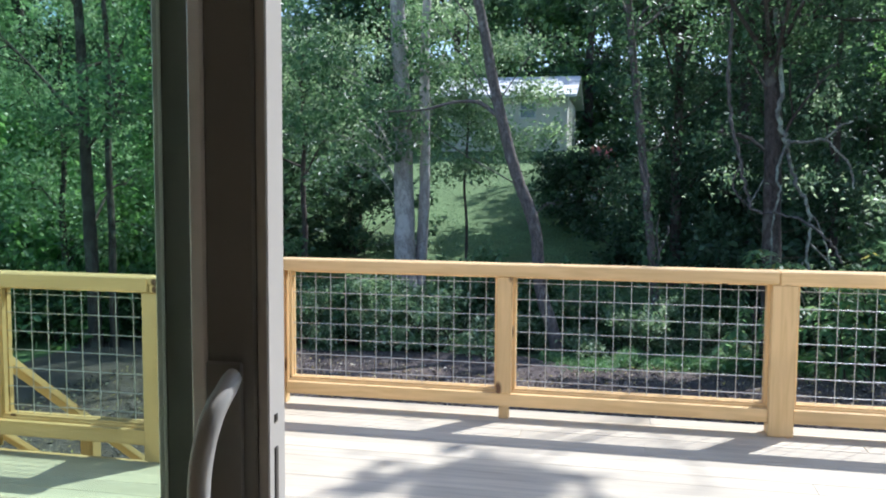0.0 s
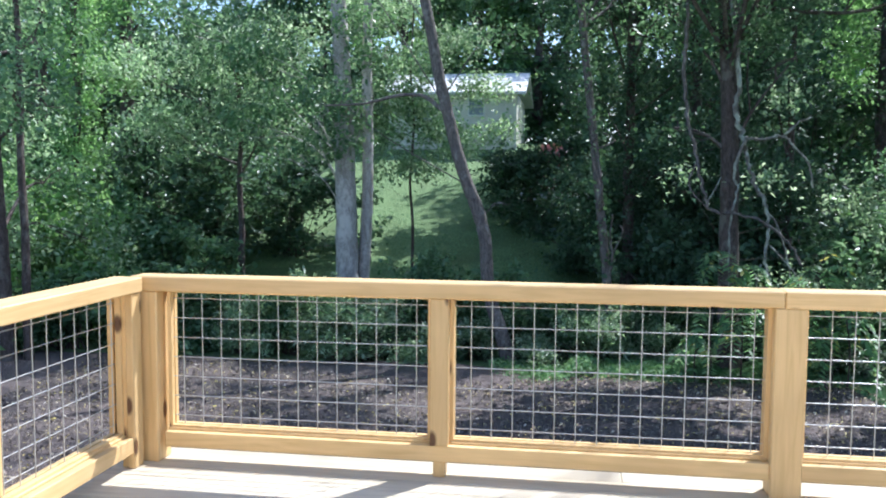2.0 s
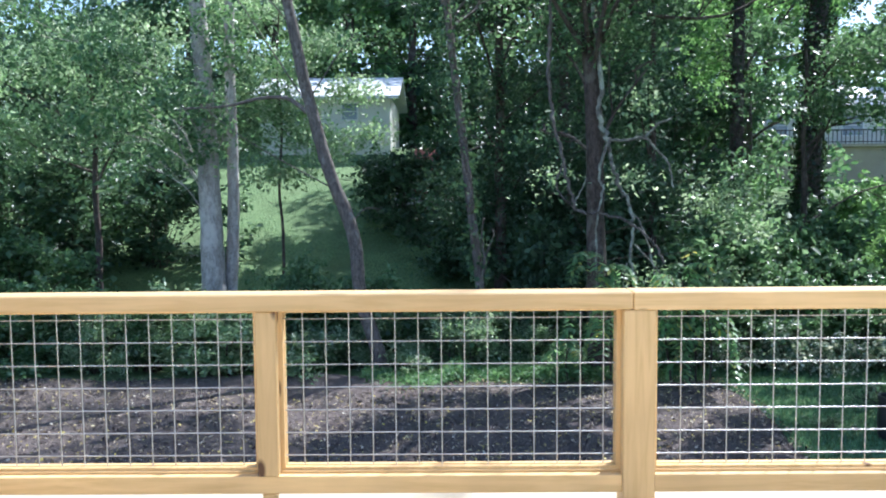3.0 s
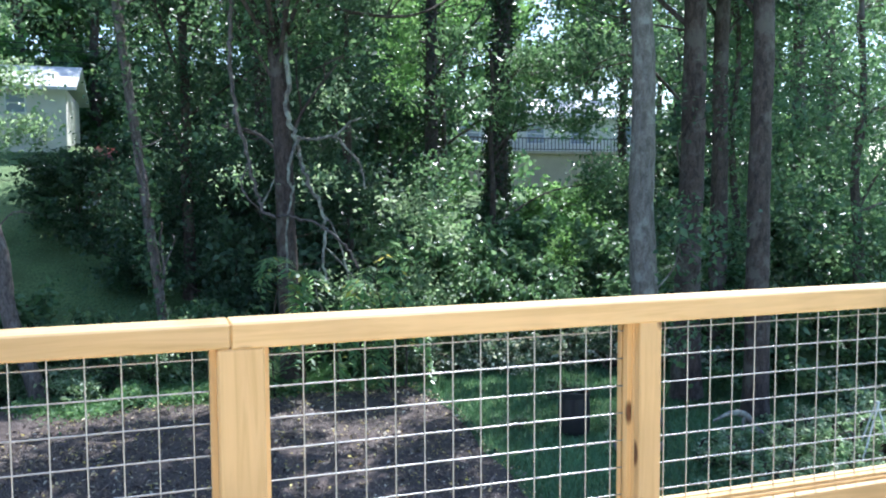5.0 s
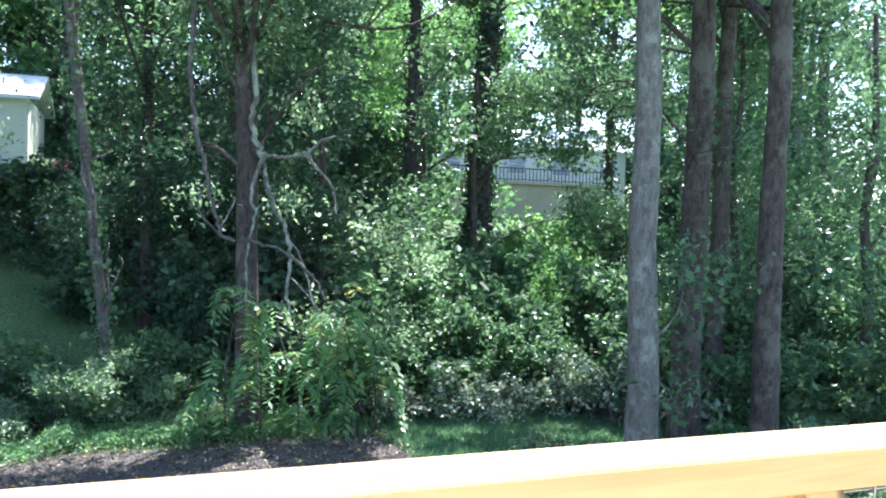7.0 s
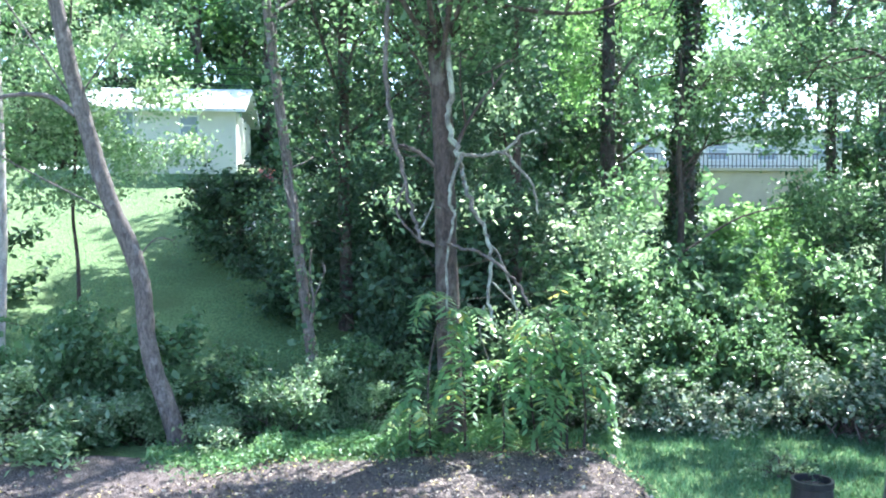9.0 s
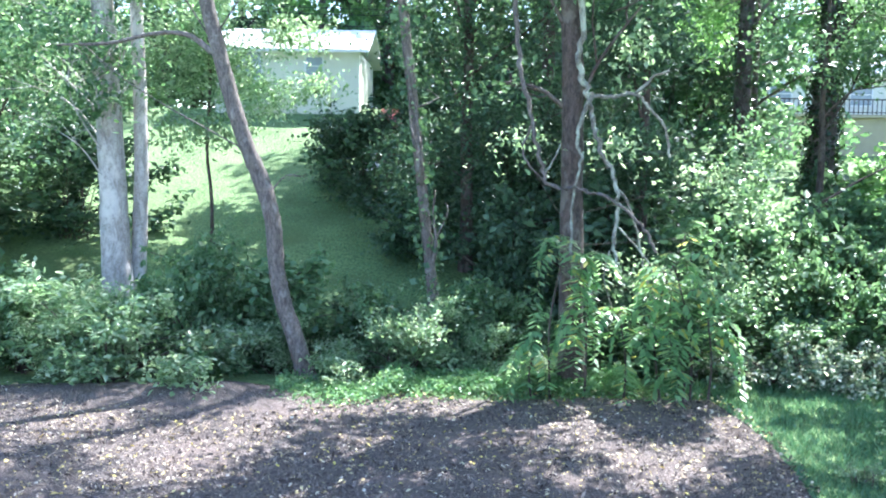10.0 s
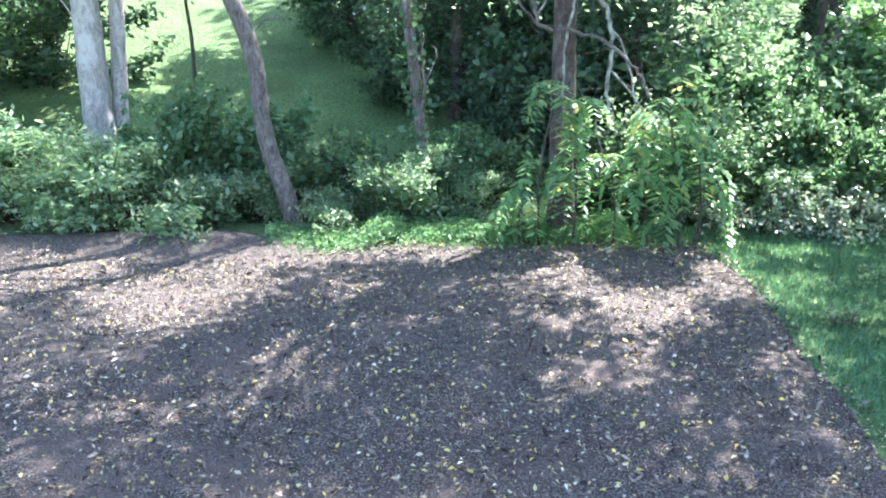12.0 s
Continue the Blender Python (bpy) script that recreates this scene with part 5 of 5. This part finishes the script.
def build_houses():
    one = new("white_house")
    one.location = (-8.38, 45.0, 2.6)
    tagged(one, "pale single-storey house with a white roof", "house")
    part("wall", box_mesh(-0.6, 5.7, -3.0, 4.0, -0.8, 3.2), SIDING, one)
    part("roof", gable_roof(-0.6, 5.7, -3.0, 4.0, 3.25, 4.6), ROOFING, one)
    for x in (0.9, 3.75):
        far_window(one, x, 2.55, 0.7 if x > 2 else 1.1, 0.75 if x > 2 else 1.1, -3.0)
    two = new("tan_house")
    two.location = (22.0, 53.5, 1.6)
    tagged(two, "tan house with a raised balcony and pale roof", "house")
    part("wall", box_mesh(-3.6, 11.0, 0.0, 7.0, -1.0, 4.65), SIDING, two)
    part("basement_wall", box_mesh(-3.4, 8.0, -1.7, -0.004, -1.0, 2.1), SIDING_WARM, two)
    part("roof", gable_roof(-3.6, 11.0, 0.0, 7.0, 4.7, 6.2), ROOFING, two)
    for x in (-1.8, 2.8, 6.0, 9.6):
        far_window(two, x, 3.5, 1.2, 1.2, 0.0)
    balcony = part("balcony", box_mesh(-3.7, 8.2, -2.0, -0.004, 2.105, 2.28), SIDING_WARM, two, "tan timber balcony")
    part("balcony_rail", box_mesh(-3.7, 8.2, -2.0, -1.93, 3.05, 3.12), DARK_METAL, balcony)
    part("balcony_low_rail", box_mesh(-3.7, 8.2, -1.99, -1.94, 2.36, 2.41), DARK_METAL, balcony)
    bar = box_mesh(-0.02, 0.02, -1.985, -1.945, 2.285, 3.05)
    first = part("baluster", bar, DARK_METAL, balcony)
    first.location.x = -3.6
    for k in range(1, 47):
        linked("baluster", first.data, DARK_METAL, balcony).location.x = -3.6 + k * 0.255
    for k, z in enumerate((8.75, 8.45, 7.9)):
        v, f = tube_arrays(smooth_line([(-40, 48, z + 1.2, 0.018), (-16, 48, z + 0.35, 0.018), (-4, 48, z - 0.15, 0.018), (8, 48, z + 0.1, 0.018), (30, 48, z + 1.4, 0.018)], 6), 5)
        tagged(linked("utility_wire", array_mesh("utility_wire", v, f), DARK_METAL), "thin dark utility wire strung past the white house", "wire", "utility wires")
    gx, gy = np.meshgrid(np.linspace(-2.0, 0.8, 11), np.linspace(33.6, 40.4, 7))
    v = np.stack([gx, gy, ground_z(gx, gy) + 0.06], -1).reshape(-1, 3)
    i, j = np.meshgrid(np.arange(6), np.arange(10), indexing="ij")
    f = np.stack([i * 11 + j, i * 11 + j + 1, (i + 1) * 11 + j + 1, (i + 1) * 11 + j], -1).reshape(-1, 4)
    tagged(linked("driveway", array_mesh("driveway", v, f), CONCRETE), "pale concrete driveway by the white house", "driveway", kind="structure")


def build_car():
    car = new("parked_car")
    car.matrix_world = pose(-0.5, 36.0, float(ground_z(np.array(-0.5), np.array(36.0))) + 0.06, 0, -15.4, 90)
    tagged(car, "small red car parked on the driveway", "car")
    bm = bmesh.new()
    prof = [(-2.0, 0.3), (-2.05, 0.7), (-1.9, 0.85), (-0.9, 0.92), (-0.45, 1.38), (0.9, 1.42), (1.55, 0.98), (2.0, 0.92), (2.05, 0.5), (1.95, 0.3)]
    a = [bm.verts.new((x, -0.8, z)) for x, z in prof]
    b = [bm.verts.new((x, 0.8, z)) for x, z in prof]
    bm.faces.new(a)
    bm.faces.new(b[::-1])
    for i in range(len(prof)):
        j = (i + 1) % len(prof)
        bm.faces.new((a[i], b[i], b[j], a[j]))
    bmesh.ops.recalc_face_normals(bm, faces=bm.faces)
    bmesh.ops.bevel(bm, geom=list(bm.edges), offset=0.05, segments=2, affect="EDGES")
    part("body", bm, CAR_PAINT, car, smooth=True)
    part("side_window", box_mesh(-0.5, 1.2, -0.806, -0.78, 0.97, 1.30, 0.01), WINDOW_GLASS, car)
    for x in (-1.25, 1.25):
        for y in (-0.72, 0.72):
            bm = bmesh.new()
            bmesh.ops.create_cone(bm, cap_ends=True, segments=20, radius1=0.32, radius2=0.32, depth=0.2, matrix=pose(x, y, 0.32, 90))
            w = part("wheel", bm, RUBBER, car)
            bm = bmesh.new()
            bmesh.ops.create_cone(bm, cap_ends=True, segments=16, radius1=0.19, radius2=0.17, depth=0.22, matrix=pose(x, y, 0.32, 90))
            part("rim", bm, WHITE_TRIM, w)


# ---- small things in the yard ----
def build_pot():
    pot = new("planter_pot")
    pot.location = (6.77, 13.8, GROUND)
    tagged(pot, "large black plastic pot on the lawn", "pot")
    prof = [(0.0, 0.0), (0.20, 0.0), (0.235, 0.10), (0.245, 0.35), (0.225, 0.60), (0.24, 0.61), (0.24, 0.68), (0.205, 0.68), (0.20, 0.56), (0.0, 0.54)]
    bm = bmesh.new()
    n = 28
    rings = [[bm.verts.new((r * math.cos(2 * math.pi * k / n), r * math.sin(2 * math.pi * k / n), z)) for k in range(n)] for r, z in prof[1:-1]]
    for p, q in zip(rings, rings[1:]):
        for k in range(n):
            bm.faces.new((p[k], p[(k + 1) % n], q[(k + 1) % n], q[k]))
    bm.faces.new(rings[0][::-1])
    bm.faces.new(rings[-1])
    part("shell", bm, POT_BLACK, pot)
    bm = bmesh.new()
    bmesh.ops.create_cone(bm, cap_ends=True, segments=n, radius1=0.195, radius2=0.17, depth=0.05, matrix=pose(0, 0, 0.585))
    part("soil", bm, MULCH, pot)
    rng = np.random.default_rng(77)
    c = rng.normal(size=(90, 3)) * np.array([0.06, 0.06, 0.11]) + np.array([0, 0, 0.80])
    tagged(linked("plant", array_mesh("plant", *leaf_arrays(c, 0.06, rng, 0.35)), LEAF_DARK, pot), "small dark plant", kind="stuff")


def build_clutter():
    log = new("driftwood_branch")
    log.location = (8.75, 12.35, GROUND)
    tagged(log, "pale weathered forked branch lying on weeds", "branch")
    rng = np.random.default_rng(81)
    q = smooth_line([(-0.45, 0.1, 0.42, 0.018), (-0.2, 0.05, 0.52, 0.035), (0.0, 0.0, 0.50, 0.05), (0.12, -0.03, 0.36, 0.045), (0.3, -0.08, 0.16, 0.04), (0.45, -0.12, 0.03, 0.03)], 6)
    linked("main_limb", array_mesh("main_limb", *tube_arrays(q, 9, 0.08, rng)), BARK_VINE, log, smooth=True)
    q = smooth_line([(0.0, 0.0, 0.47, 0.03), (-0.05, -0.06, 0.25, 0.028), (-0.02, -0.1, 0.0, 0.025)], 6)
    linked("side_limb", array_mesh("side_limb", *tube_arrays(q, 8, 0.08, rng)), BARK_VINE, log, smooth=True)
    stand = new("wire_stand")
    stand.location = (9.55, 10.75, GROUND)
    tagged(stand, "thin white wire stand on the lawn", "stand")
    for a, b in (((-0.42, -0.1, 0.0), (0.02, 0.0, 1.0)), ((0.25, -0.1, 0.0), (-0.02, 0.0, 1.0)), ((0.0, 0.4, 0.0), (0.0, 0.02, 1.0))):
        linked("leg", array_mesh("leg", *tube_arrays([(*a, 0.012), (*b, 0.012)], 8)), WHITE_TRIM, stand)
    block = new("stone_block")
    block.location = (7.25, 12.75, GROUND)
    tagged(block, "low grey concrete block beside the big tree", "block")
    part("base", box_mesh(-0.32, 0.32, -0.16, 0.16, 0.0, 0.14, 0.015), STONE, block)
    part("upright", box_mesh(-0.30, -0.14, -0.13, 0.13, 0.14, 0.34, 0.015), STONE, block)
    rng = random.Random(23)
    # the pale leaf colour stands in for sunlight on these weeds
    place(bush_kind("weed_clump", "green low weeds on the lawn, leaves paled as if sunlit", LEAF_PALE, 0.6, 0.36, 2100, 0.06, 57, "weed clumps on the lawn"),
          [(8.1, 11.8, 1.0), (8.3, 10.7, 0.9), (9.0, 10.3, 1.0), (9.5, 10.7, 0.9), (8.9, 11.5, 1.0), (9.7, 11.2, 1.1), (10.4, 10.9, 1.3), (9.9, 12.2, 1.1), (10.8, 12.0, 1.3), (7.6, 15.8, 0.8), (11.6, 12.4, 1.4), (10.2, 11.4, 1.2), (6.0, 14.4, 0.5), (7.5, 13.7, 0.5), (12.2, 13.2, 1.3)], rng)


build_ground()
build_mulch()
build_deck()
build_railings()
build_stairs()
build_room()
build_door()
build_near_trees()
build_far_woods()
build_bushes()
build_compound_plants()
build_houses()
build_car()
build_pot()
build_clutter()
build_grass()
